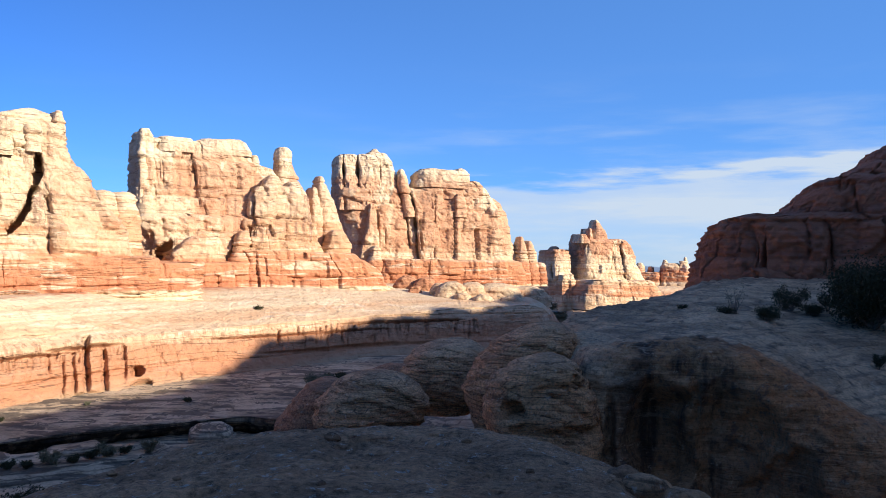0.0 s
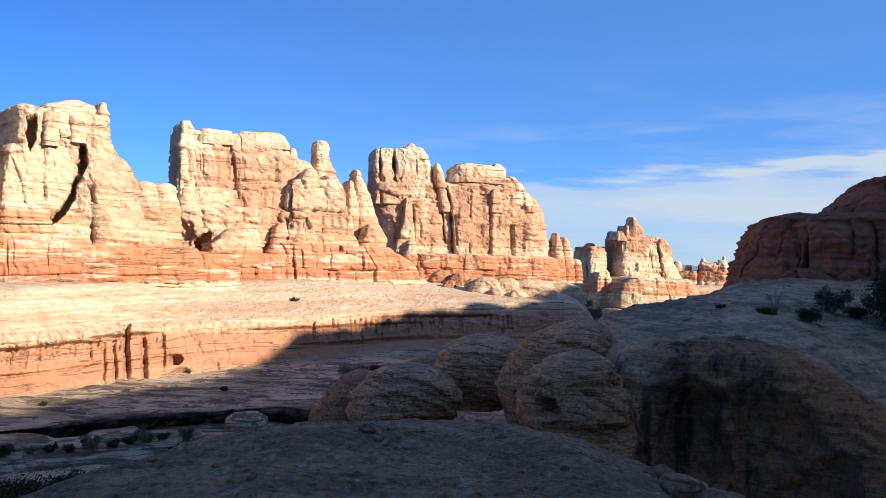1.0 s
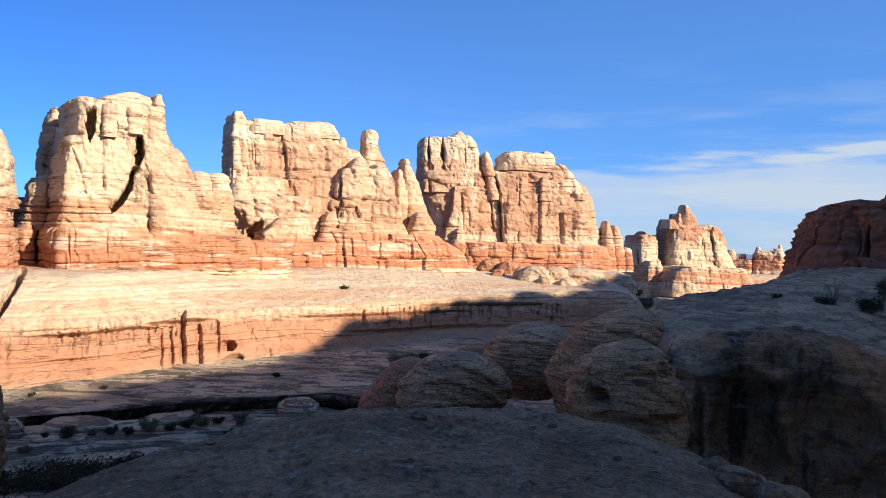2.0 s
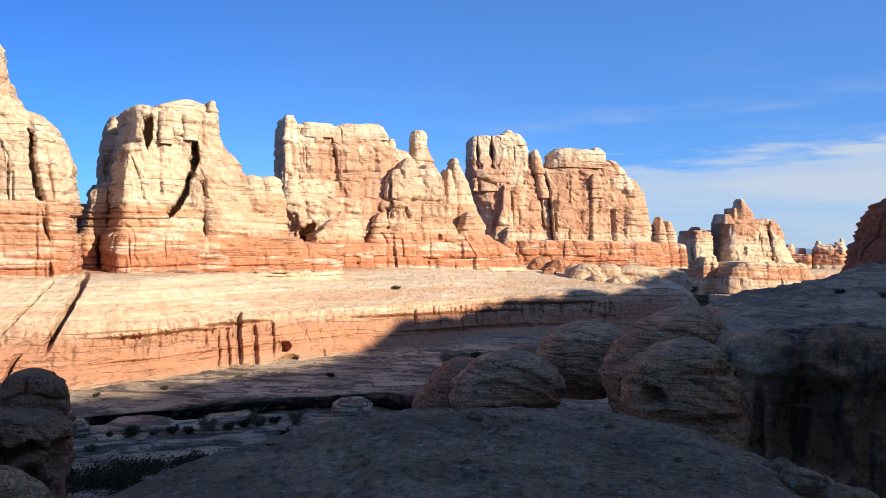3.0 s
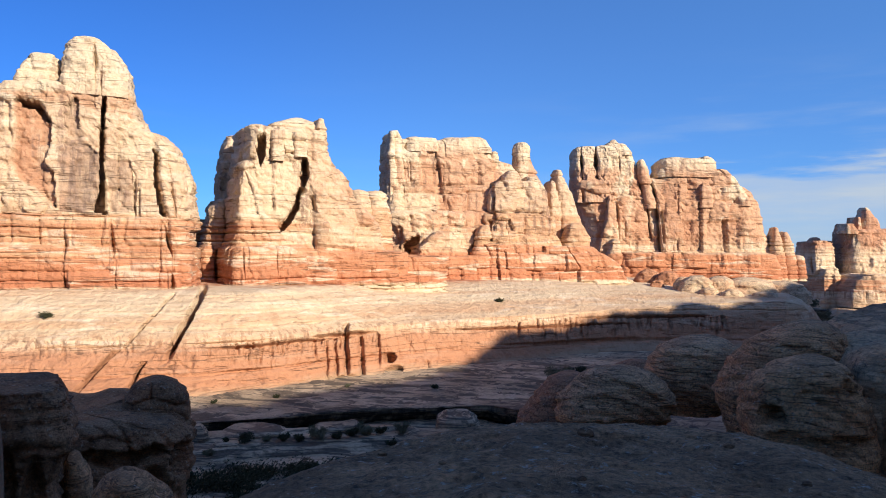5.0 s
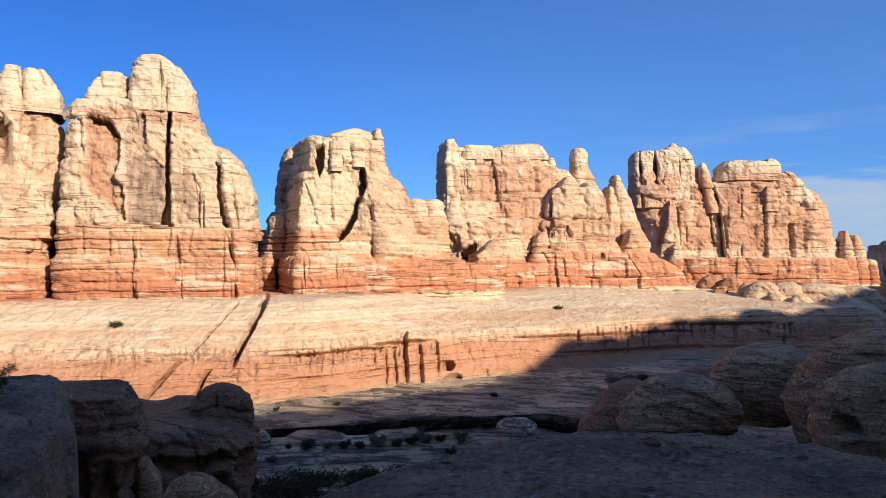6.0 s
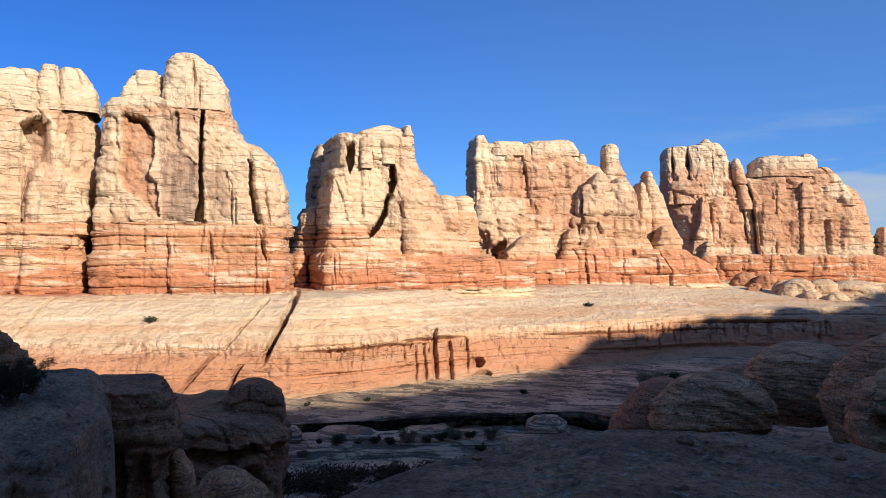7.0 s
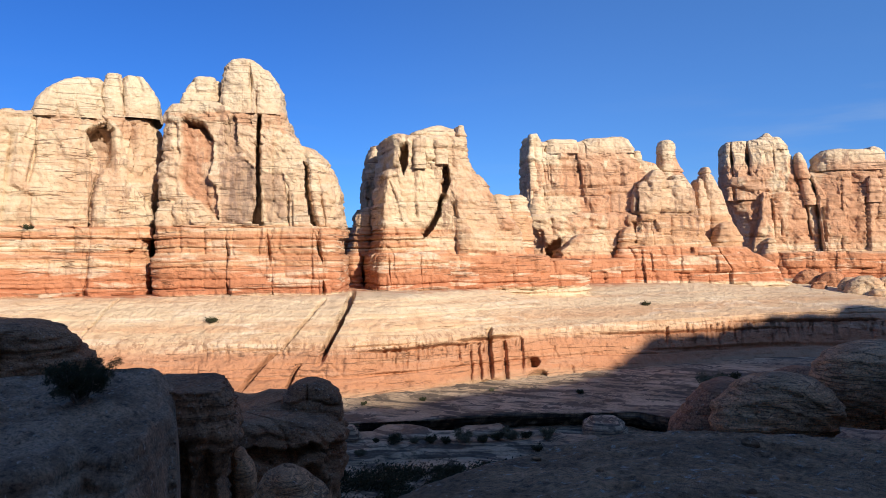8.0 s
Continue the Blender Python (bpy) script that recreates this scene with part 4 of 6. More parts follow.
def shade_ridge():
    """The canyon's other wall behind the overlook, whose shadow covers the near ground."""
    qs = np.concatenate([np.linspace(-170, -20, 60), np.linspace(-19.5, 175, 400), np.linspace(176, 240, 40)])
    h = np.interp(qs, [q for q, _ in RIDGE], [v for _, v in RIDGE])
    h = h + np.array([0.9 * noise.noise((q * 0.35, 1.7, 0)) + 0.5 * noise.noise((q * 1.1, 5.0, 0)) for q in qs])
    prof = [(0.0, -16.0), (3.0, 0.0), (6.0, 0.45), (8.0, 0.8), (10.5, 0.97), (12.0, 1.0), (14.0, 0.98), (22.0, 0.8), (30.0, -16.0)]
    rows = []
    for k, (off, f) in enumerate(prof):
        z = np.full_like(qs, f) if f < -1 else h * f
        rows.append(np.stack([qs * LX + (RIDGE_A + off) * SX, qs * LY + (RIDGE_A + off) * SY, z], -1))
    P = np.stack(rows).reshape(-1, 3)
    nz = fbm(P, 0.12, 4, 61)
    P[:, 0] += SX * nz * 1.5
    P[:, 1] += SY * nz * 1.5
    me = grid_mesh("ridge", P.reshape(len(prof), len(qs), 3), False)
    tagged(mesh_part("canyon_wall", me, CLIFF), "tall sandstone canyon wall behind the overlook", "cliff", kind="structure")


SX, SY = math.sin(radians(SUN_AZ)), math.cos(radians(SUN_AZ))
LX, LY = -SY, SX
RIDGE_A = 70.0
# place along the wall, height of its crest
RIDGE = [(-170, 50), (-60, 56), (-10, 57), (6, 56.5), (16, 52), (24, 49.5), (34, 49.3), (41, 48.4), (46, 48.5), (52, 48.7), (59, 48.8), (66, 49.1), (70, 49.6), (73.5, 50.5), (77.5, 52.0),
         (82, 53.8), (85.3, 55.0), (88, 54.1), (94, 54.4), (99, 55.1), (106, 55.4), (109.5, 55.6), (113, 54.0), (118, 55.6), (121.5, 51.8), (126, 52.5), (134, 55), (146, 54.8), (170, 56), (240, 57)]
shade_ridge()

# ---- the rocks across the canyon ----
WEST_FIN = []
WEST_FIN.append(('ledge', -100.2, 64.2, -48.2, 16, ((-3.3, -15.5, 18.5), (6, -15.3, 18.7)), ((0.3, 1.2, 0.3, ((-2.7, -6.2), (5.6, -6.4))), (0.2, 0.9, -0.2, ((-2.9, 1.5), (5.7, 1.7))), (0.22, 1.0, 0.3, ((-3.1, 10.4), (1.8, 10.9), (5.8, 11.1)))), ()))
WEST_FIN.append(('column', -90.8, 82.2, -48.2, 8, ((-3.8, -3.1, 2.1), (6.3, -2.6, 1.8), (14.9, -1.1, 1.2), (19.9, 0.2, 1.5))))
FIN_SCARS = []      # depth, redness, darkness, outline
# the alcove and slits are coloured darker for their shade
FIN_SCARS.append((-1.6, 0.4, 0.6, ((10.2, 18.7), (12.9, 19.9), (13.7, 18.7), (13.6, 13.8), (12.5, 14.0))))
FIN_SCARS.append((-1.6, 0, 0.5, ((13.1, 19.7), (13.7, 18.2), (13.6, 13.6), (13.3, 13.6))))
FIN_SCARS.append((-0.15, 0.6, 0, ((3.9, 20.1), (18.9, 21.4), (19.4, 18.6), (15.3, 17.8), (13.6, 20.0), (9.7, 19.5), (8.4, 18.4), (4.8, 18.4))))
FIN_SCARS.append((-0.35, 0.4, 0, ((15.1, 14.1), (16.7, 20.5), (18.6, 21.1), (19.4, 11.7), (17.8, 8.0), (15.3, 11.6))))
FIN_SCARS.append((-0.9, 0, 0.3, ((16.3, 20.2), (16.7, 20.2), (17.0, 17.4), (16.3, 14.2), (15.9, 13.1), (16.5, 16.8))))
WEST_FIN.append(('column', -100.2, 64.5, -48.2, 14, ((5.8, -16.6, 18.6), (8.5, -16.3, 18.7), (11, -16.2, 19.2), (13.6, -16, 19.5), (17.3, -15.5, 19.5), (20.9, -14.9, 18.9)), ((0.35, 1.6, 0.4, ((5.7, 0.8), (13.2, 1.3), (20.0, 1.7))), (0.3, 1.4, 0.5, ((5.8, 10.7), (9.1, 10.8), (12.1, 11.3), (13.2, 11.9))), (0.15, 0.6, -0.3, ((11.9, 3.5), (16.2, 4.3), (20.2, 5.1)))), ((11.9, 16.4, 1.8, 3.4, 1.3), (15.6, 18.2, 1.1, 3.2, 0.7), (7.7, 8.0, 3.2, 1.0, 0.3)), dict(plates=FIN_SCARS)))
WEST_FIN.append(('column', -88.0, 72.5, -48.2, 8, ((5.8, -3.3, 4.6), (8.6, -3.2, 4.4), (11.2, -2.9, 2.6), (12.9, -2.3, 0.7))))
WEST_FIN.append(('cap', -106.2, 57.5, -48.2, 12, ((19.7, -5.7, 4), (22, -5.4, 5.4), (23.5, -4.6, 8.1))))
WEST_FIN.append(('cap', -97.8, 63.8, -48.2, 8, ((20.3, -0.6, 0.8), (21.1, -0.5, 0.5))))
WEST_FIN.append(('cap', -93.5, 70.5, -48.2, 12, ((21.1, -5.1, 3.4), (22.7, -4.6, 3.4), (24.1, -3.4, 3.3), (25.3, -1.6, 3.2), (25.8, -0.4, 3)), ((0.1, 0.3, 0, ((21.2, 0.1), (24.5, 0.7))),), ()))
WEST_FIN.append(('cap', -90.2, 73.6, -48.2, 10, ((21.5, -1, 1.3), (25.2, -1, 0.9), (26.7, -0.7, 0.7))))
WEST_FIN.append(('cap', -88.3, 76.0, -48.2, 11, ((21.6, -1.9, 2.7), (23.5, -1.8, 2.6), (25.4, -1.8, 1.4), (26.5, -1.5, 0.5))))
BIG_TOWER = []
BIG_TOWER.append(('ledge', -75.1, 84.2, -32.6, 18, ((-3.7, -11.9, 13.5), (2.5, -11.8, 13), (6.1, -11.6, 12.6)), ((0.12, 0.5, 0.2, ((-3.3, -1.7), (5.7, -1.8))), (0.14, 0.6, -0.2, ((0.9, 3.8), (5.7, 3.3))), (0.2, 0.9, -0.3, ((-3.4, 10.6), (1.6, 10.6), (5.7, 9.4)))), ()))
BIG_SCARS = []      # depth, redness, darkness, outline
BIG_SCARS.append((-1.0, 0.9, 0.15, ((-6.4, 20.0), (-3.9, 19.9), (-2.4, 17.6), (-2.6, 14.0), (-3.1, 12.5), (-1.9, 11.2), (-1.8, 6.9), (-4.3, 9.7), (-6.0, 10.2), (-7.0, 12.4), (-6.3, 15.5), (-6.6, 18.6))))
# strip under the overhang, its shade put into the colour
BIG_SCARS.append((-1.3, 0.5, 0.4, ((-6.1, 20.5), (-3.9, 20.1), (-2.4, 17.8), (-3.0, 17.4), (-4.4, 19.2), (-6.1, 19.4))))
BIG_SCARS.append((-0.3, 0.3, 0.9, ((-0.8, 15.6), (0.7, 15.6), (3.4, 13.6), (3.2, 6.9), (-1.3, 6.4), (-1.4, 10.5))))
BIG_SCARS.append((-1.0, 0.2, 0.6, ((0.1, 20.8), (0.6, 20.3), (0.8, 15.6), (-0.6, 15.6), (-1.0, 18.7))))
BIG_SCARS.append((-2.2, 0, 0.5, ((3.2, 21.4), (3.7, 21.4), (3.9, 6.9), (4.2, 6.3), (2.6, 6.8), (3.2, 10.5))))
BIG_SCARS.append((-0.25, 0.4, 0.5, ((4.0, 13.1), (6.7, 13.2), (7.5, 6.9), (4.3, 6.6))))
BIG_SCARS.append((0, 0.65, 0, ((-7.8, 20.9), (6.7, 21.7), (7.8, 18.6), (3.7, 19.2), (-0.9, 20.0), (-5.8, 20.3))))
BIG_SCARS.append((0.9, 0, 0, ((-9.4, 7.8), (-8.5, 9.1), (-7.1, 8.9), (-6.5, 7.6), (-6.6, 5.8), (-9.6, 5.7))))
BIG_SCARS.append((-1.6, 0, 0.3, ((9.3, 14.8), (9.8, 14.2), (10.1, 10.6), (11.0, 6.3), (10.4, 6.3), (9.5, 10.6))))
BIG_SCARS.append((0.5, 0, 0, ((9.6, 16.1), (11.3, 15.3), (13.9, 11.7), (14.4, 6.2), (11.2, 6.2), (10.2, 10.6))))
BIG_TOWER.append(('column', -76.0, 83.2, -32.6, 15, ((5.8, -10.9, 14.5), (10.1, -10.5, 14), (13.2, -10.2, 13.1), (15.4, -9.8, 11.9), (16.9, -9.5, 10.1), (17.4, -9.3, 8.2), (19.7, -9.1, 7), (22.7, -8.7, 6.1)), ((0.12, 0.5, 0.2, ((6.1, 7.4), (11.3, 7.3), (13.2, 6.4))), (0.1, 0.4, 0, ((6.1, 12.0), (13.6, 10.9)))), (), dict(plates=BIG_SCARS)))
BIG_TOWER.append(('column', -77.8, 76.3, -32.6, 5, ((6.2, -1.5, 2.9), (7.7, -1.5, 2), (9, -1.2, 0.5), (10.1, -0.7, -0.3))))
BIG_TOWER.append(('column', -80.4, 74.1, -32.6, 5, ((5.7, -1, 1.1), (7.3, -1, 1), (8.6, -0.7, 0.7))))
BIG_TOWER.append(('cap', -79.0, 79.9, -32.6, 11, ((22, -2.5, 2), (23.8, -2.3, 1.9), (25.1, -1.6, 1.8), (26.1, -0.4, 1.6))))
BIG_TOWER.append(('cap', -73.9, 83.0, -32.6, 12, ((21.9, -3.2, 4.3), (24.4, -3.3, 4.1), (25.9, -3, 3.4), (27.5, -2.5, 2.1), (28.4, -1.8, 0.8)), ((0.15, 0.7, -0.2, ((22.5, 0.9), (28.1, 0.5))),), ()))
MID_TOWER = []
MID_TOWER.append(('ledge', -59.9, 100.9, -44.2, 14, ((-4.2, -5.9, 6), (-0.6, -5.6, 5.7), (2.6, -5.4, 5.2)), ((0.14, 0.6, -0.2, ((-3.8, -3.4), (-0.5, -3.9), (2.5, -4.1))), (0.1, 0.4, -0.2, ((-3.6, 0.9), (2.6, 0.5)))), ()))
MID_TOWER.append(('ledge', -61.2, 99.6, -44.2, 11, ((2.4, -3.6, 3.6), (4.6, -2.8, 3.5), (7.2, -2.4, 1.5))))
MID_TOWER.append(('ledge', -53.2, 111.0, -44.2, 14, ((-3.6, -10.2, 10.8), (0.3, -10.1, 10.7), (2, -10.3, 10.7))))
MID_TOWER.append(('ledge', -46.7, 119.2, -44.2, 14, ((-3.3, -7.8, 8.1), (1.3, -7.9, 8))))
MID_TOWER.append(('pillar', -68.3, 99.7, -44.2, 6, ((-3.4, -1.1, 1.5), (0.8, -1.2, 0.7), (2.9, -0.9, 1))))
MID_TOWER.append(('pillar', -68.2, 101.8, -44.2, 7, ((2.9, -2.2, 1.2), (5.4, -1.8, 1.4), (8.3, -1.3, 1.6), (9.6, -0.4, 1.6))))
MID_TOWER.append(('column', -61.3, 98.3, -44.2, 8, ((6.9, -1.7, 2.3), (11.1, -1.5, 1.5), (14.1, -0.9, 0.7), (14.7, -0.5, 0)), ((0.12, 0.5, 0.2, ((7.2, 1.2), (11.0, 0.3), (13.8, -1.0))),), ()))
MID_SCARS = []      # depth, redness, darkness, outline
# gaps and diagonal crack with some shade painted in
MID_SCARS.append((-2.4, 0, 0.3, ((-8.6, 17.3), (-7.6, 18.5), (-7.3, 17.3), (-7.8, 14.4), (-8.7, 14.3))))
MID_SCARS.append((-2.4, 0, 0.3, ((-6.0, 18.3), (-4.8, 18.9), (-4.7, 15.7), (-5.4, 14.1), (-6.1, 16.2))))
MID_SCARS.append((-2.6, 0, 0.2, ((0.6, 16.2), (1.4, 16.5), (1.6, 13.0), (0.9, 11.2), (0.0, 8.2), (-0.9, 5.9), (-1.6, 5.2), (-2.9, 4.3), (-2.8, 5.2), (-1.7, 6.5), (-0.5, 9.1), (0.6, 11.8))))
MID_SCARS.append((-0.8, 0.1, 0.1, ((-3.5, 16.2), (0.8, 16.6), (0.8, 16.2), (-3.5, 15.8))))
MID_SCARS.append((0.5, 0, 0, ((1.7, 11.8), (4.3, 12.2), (4.3, 2.4), (2.4, 2.4), (2.4, 10.1))))
MID_SCARS.append((0.7, 0, 0, ((-9.9, 9.8), (-9.5, 13.1), (-8.5, 13.8), (-4.9, 7.4), (-9.9, 7.0))))
MID_TOWER.append(('column', -59.0, 106.5, -44.2, 14, ((1.3, -7.5, 14.6), (3.6, -7.5, 14.3), (6.3, -7.6, 13.8), (8.1, -7.8, 11.7), (10.1, -7.9, 9.8), (11.9, -7.8, 8.7), (12.7, -7.7, 8.5), (14.8, -7.5, 6.7), (16.6, -7.3, 5.5), (18.8, -6.9, 5), (20.1, -7.5, 4.4)), ((0.14, 0.8, 0.2, ((2.6, 2.6), (7.6, 2.4), (10.7, 2.3))), (0.12, 0.5, 0.2, ((16.2, -2.1), (18.9, -2.8))), (0.12, 0.5, 0.2, ((8.2, -3.7), (14.5, -3.8)))), ((10.8, 5.1, 2.9, 1.3, 0.5), (5.8, 14.4, 0.8, 0.8, 0.5)), dict(plates=MID_SCARS)))
MID_TOWER.append(('cap', -58.0, 106.3, -44.2, 10, ((19.4, -4.7, 3.8), (20.6, -3.7, 3.6), (21.4, -1.8, 2.1), (22, -0.1, 0.7))))
MID_TOWER.append(('cap', -53.9, 106.6, -44.2, 6, ((19.7, -0.6, 0.5), (20.9, -0.3, 0.2), (21.8, -0.1, 0.2))))
MID_TOWER.append(('cap', -58.7, 102.0, -44.2, 8, ((15.7, -1, 0.9), (17.7, -0.9, 0.9), (19.3, -0.8, 0.7))))
MID_TOWER.append(('cap', -56.5, 104.3, -44.2, 8, ((16.4, -0.8, 0.9), (19.2, -0.9, 0.7))))
MID_TOWER.append(('column', -65.2, 115.8, -36.0, 7, ((1.2, -9.6, -4.5), (7.0, -10.0, -4.5), (13.5, -10.2, -4.5), (18.0, -9.7, -4.5), (20.6, -9.0, -5.0))))
MID_TOWER.append(('column', -66.0, 104.6, -40.0, 5, ((2.4, -2.2, 0.6), (6.0, -1.9, 0.5), (9.0, -1.2, 0.4))))
MID_TOWER.append(('ledge', -74.0, 108.6, -36.0, 8, ((-3.6, -6.0, 6.0), (2.6, -5.6, 6.0), (7.0, -4.6, 6.0))))
SADDLE = []
SADDLE.append(('knob', -55.7, 125.9, -63.6, 6, ((3.0, -2.6, 2.8), (9.5, -2.3, 2.5), (11.2, -1.8, 1.9), (12.9, -1.9, 1.8))))
SADDLE.append(('knob', -53.4, 128.4, -63.6, 6, ((3.0, -2.6, 3.4), (8.6, -2.4, 2.9), (10.4, -1.7, 1.8), (11.6, -2.1, 1.9), (12.9, -1.5, 1.1))))
CASTLE = []
CASTLE.append(('ledge', -46.2, 140.0, -29.7, 18, ((-3.8, -10.1, 9.8), (-1, -10.1, 9.8), (1.6, -9.6, 9.7))))
CASTLE.append(('column', -44.7, 146.0, -29.7, 17, ((-0.2, -13.9, 13.7), (4.7, -13.4, 13.6), (10, -13.4, 13.5)), ((0.14, 0.6, 0.3, ((0.4, 0.1), (9.8, -0.1))),), ((-13.6, 5.1, 1.8, 2.7, 1.6), (-5.4, 8.4, 5.1, 1.0, 0.4)), dict(plates=((-2.6, 0.2, 0.2, ((-10.5, 0.9), (-10.5, 3.5), (-8.8, 4.9), (-7.6, 5.3), (-7.9, 0.9))), (0.8, 0, 0, ((-7.0, 5.9), (-2.6, 6.8), (2.6, 6.6), (2.7, 3.9), (-0.4, 0.9), (-6.3, 0.9))), (-0.8, 0.5, 0, ((-14.3, 7.4), (-10.7, 6.7), (-10.3, 3.5), (-12.5, 3.2), (-14.2, 4.2))), (0.5, 0, 0, ((-15.8, 8.9), (-9.9, 9.6), (-1.1, 9.7), (2.6, 9.0), (1.8, 7.4), (-7.0, 6.9), (-10.7, 8.2)))))))
CASTLE.append(('column', -43.8, 138.5, -29.7, 9, ((0.4, -5.8, 4.6), (3, -5.2, 4.1), (4.5, -3.5, 3.9), (6.2, -1.6, 3.4)), (), ((-6.6, 2.3, 1.2, 2.2, 1.5),)))
CASTLE.append(('column', -46.0, 145.2, -29.7, 14, ((9.4, -12.1, 15.2), (15.5, -12.1, 15.1), (17.2, -12, 14.9), (19.1, -11.9, 13.2), (20.1, -11.8, 9), (22.2, -11.6, 8.3), (23.3, -11.3, 7.4)), ((0.16, 0.7, 0.4, ((11.9, -1.0), (18.2, -2.0), (22.3, -2.9))), (0.14, 0.5, -0.3, ((14.8, -8.5), (22.5, -9.4)))), ((-8.0, 21.8, 0.9, 0.7, 1.2),), dict(plates=((-0.3, 0.6, 0, ((-12.6, 19.2), (-1.0, 18.6), (-0.9, 13.4), (-12.6, 13.2))), (0, 0.7, 0, ((-13.2, 23.6), (-11.1, 23.8), (-11.1, 13.4), (-12.9, 13.4))), (-0.6, 0, 0.2, ((-12.9, 13.4), (6.7, 13.6), (6.7, 13.0), (-12.9, 12.8))), (-0.4, 0.1, 0.2, ((-0.7, 15.0), (6.6, 15.2), (6.6, 14.8), (-0.7, 14.5)))))))
CASTLE.append(('column', -54.6, 139.6, -29.7, 12, ((9.6, -1.5, 2.0), (21.1, -1.5, 2.0), (23.7, -1.3, 1.6), (24.7, -0.9, 0.8))))
CASTLE.append(('cap', -50.0, 142.2, -29.7, 12, ((21.8, -3.2, 3.4), (23.7, -2.8, 2.5))))
CASTLE.append(('cap', -42.6, 146.1, -29.7, 12, ((21.8, -4.7, 5.1), (24, -4.2, 3.7))))
CASTLE.append(('knob', -36.2, 146.9, -29.7, 4, ((19.2, -1, 1.1), (21.7, -0.7, 0.6))))
CASTLE.append(('pillar', -31.1, 150.8, -29.7, 7, ((11.2, -2.8, 4.3), (16.3, -2.4, 3.5), (19, -2.1, 1.8), (20.5, -2, 1.3), (22.9, -2, 1.3), (23.9, -1.6, 0.8))))
CONE = []
CONE.append(('ledge', -29.0, 151.5, -27.4, 16, ((-3.7, -16.5, 18.4), (0, -14.7, 15.6), (3.7, -12.9, 10.2)), ((0.12, 0.6, 0.3, ((-3.4, -8.8), (3.5, -9.3))), (0.16, 0.8, -0.3, ((-0.3, 6.7), (3.7, 4.3))), (0.1, 0.5, 0, ((-3.4, -2.3), (3.6, -2.2)))), ()))
CONE.append(('column', -32.3, 149.2, -27.4, 11, ((3.4, -8.2, 8.8), (6.5, -7.6, 7.4), (9.4, -7.2, 6.9)), ((0.1, 0.4, -0.2, ((3.5, -2.7), (8.0, -3.0))),), (), dict(round_top=0.08, lumps=0.3, plates=((-1.2, 0, 0.2, ((-6.8, 7.9), (-6.0, 7.9), (-5.9, 4.0), (-6.8, 4.0))), (-1.0, 0.3, 0.2, ((-5.1, 8.2), (-2.2, 8.4), (-1.5, 6.1), (-4.4, 6.4)))))))
CONE.append(('column', -32.6, 149.4, -27.4, 10, ((9.3, -6.1, 5.8), (12.6, -5.9, 5.5), (14.6, -5.5, 5.2), (15.8, -4.6, 4.6)), (), (), dict(round_top=0.14, lumps=0.28, square=8.0, plates=((-0.8, 0, 0.3, ((-7.9, 10.0), (5.0, 10.1), (5.0, 9.4), (-8.0, 9.4))), (-1.2, 0, 0.2, ((-0.6, 17.3), (-0.0, 17.3), (0.4, 11.2), (-0.0, 10.3), (-0.4, 13.4))), (-1.2, 0, 0.3, ((-5.6, 14.5), (-5.1, 14.5), (-5.2, 9.9), (-5.8, 9.9)))))))
CONE.append(('cap', -33.1, 147.7, -27.4, 7, ((15.1, -2.1, 1.8), (16.6, -1.5, 1.6), (17.7, -0.6, 0.8))))
CONE.append(('cap', -29.5, 150.0, -27.4, 7, ((15.4, -1.4, 1.7), (17, -0.8, 0.5))))
CONE.append(('pillar', -26.3, 155.7, -27.4, 7, ((3.8, -1.5, 2.1), (13.8, -1.2, 1.2), (16.1, -1.1, 0.7), (16.9, -0.8, 0.4))))
CONE.append(('pillar', -24.3, 157.9, -27.4, 8, ((3.9, -1.5, 5.1), (8.2, -1.7, 3.8), (11.1, -2, 2.6), (15.7, -2.4, 1.2), (18, -2.3, -0.1), (19.3, -1.9, -0.7))))
CONE.append(('knob', -21.1, 152.8, -27.4, 6, ((3.5, -3, 3.1), (5.8, -2.4, 2.6), (8.3, -1.7, 1.5))))
CONE.append(('knob', -36.7, 141.2, -27.4, 4, ((0.5, -2.4, 1.5), (6.3, -1.2, 1.4), (7.2, -0.4, 1.1))))
TWIN_TOWER = []
TWIN_TOWER.append(('ledge', 1.1, 186.4, -14.4, 18, ((-4, -18.8, 18.6), (1, -18.2, 17.2), (2.6, -17.6, 16.6)), ((0.2, 0.7, 0.3, ((-3.8, -6.4), (2.5, -6.5))), (0.2, 0.7, -0.4, ((-3.6, 5.1), (2.7, 5.0)))), ()))
TWIN_SCARS = []      # depth, redness, darkness, outline
TWIN_SCARS.append((-1.1, 0, 0.5, ((6.0, 13.8), (6.6, 13.8), (6.9, 3.2), (6.3, 3.2))))
TWIN_SCARS.append((-1.1, 0, 0.5, ((-2.7, 12.0), (-2.0, 12.0), (-1.3, 4.5), (-1.9, 4.5))))
TWIN_SCARS.append((-1.1, 0, 0.4, ((11.3, 10.0), (12.3, 10.0), (12.7, 2.6), (11.7, 2.6))))
TWIN_SCARS.append((-0.3, 0.6, 0.1, ((-3.7, 20.7), (5.0, 20.9), (4.7, 12.6), (5.9, 12.6), (6.2, 3.0), (-1.2, 3.0), (-1.9, 11.8), (-3.6, 13.5))))
TWIN_SCARS.append((-0.1, 0.45, 0, ((-16.6, 14.5), (-5.5, 14.8), (-3.2, 4.2), (-13.0, 4.3), (-16.2, 10.3))))
TWIN_SCARS.append((-0.5, 0, 0.2, ((-21.5, 16.2), (-5.7, 15.6), (-5.7, 15.0), (-21.5, 15.5))))
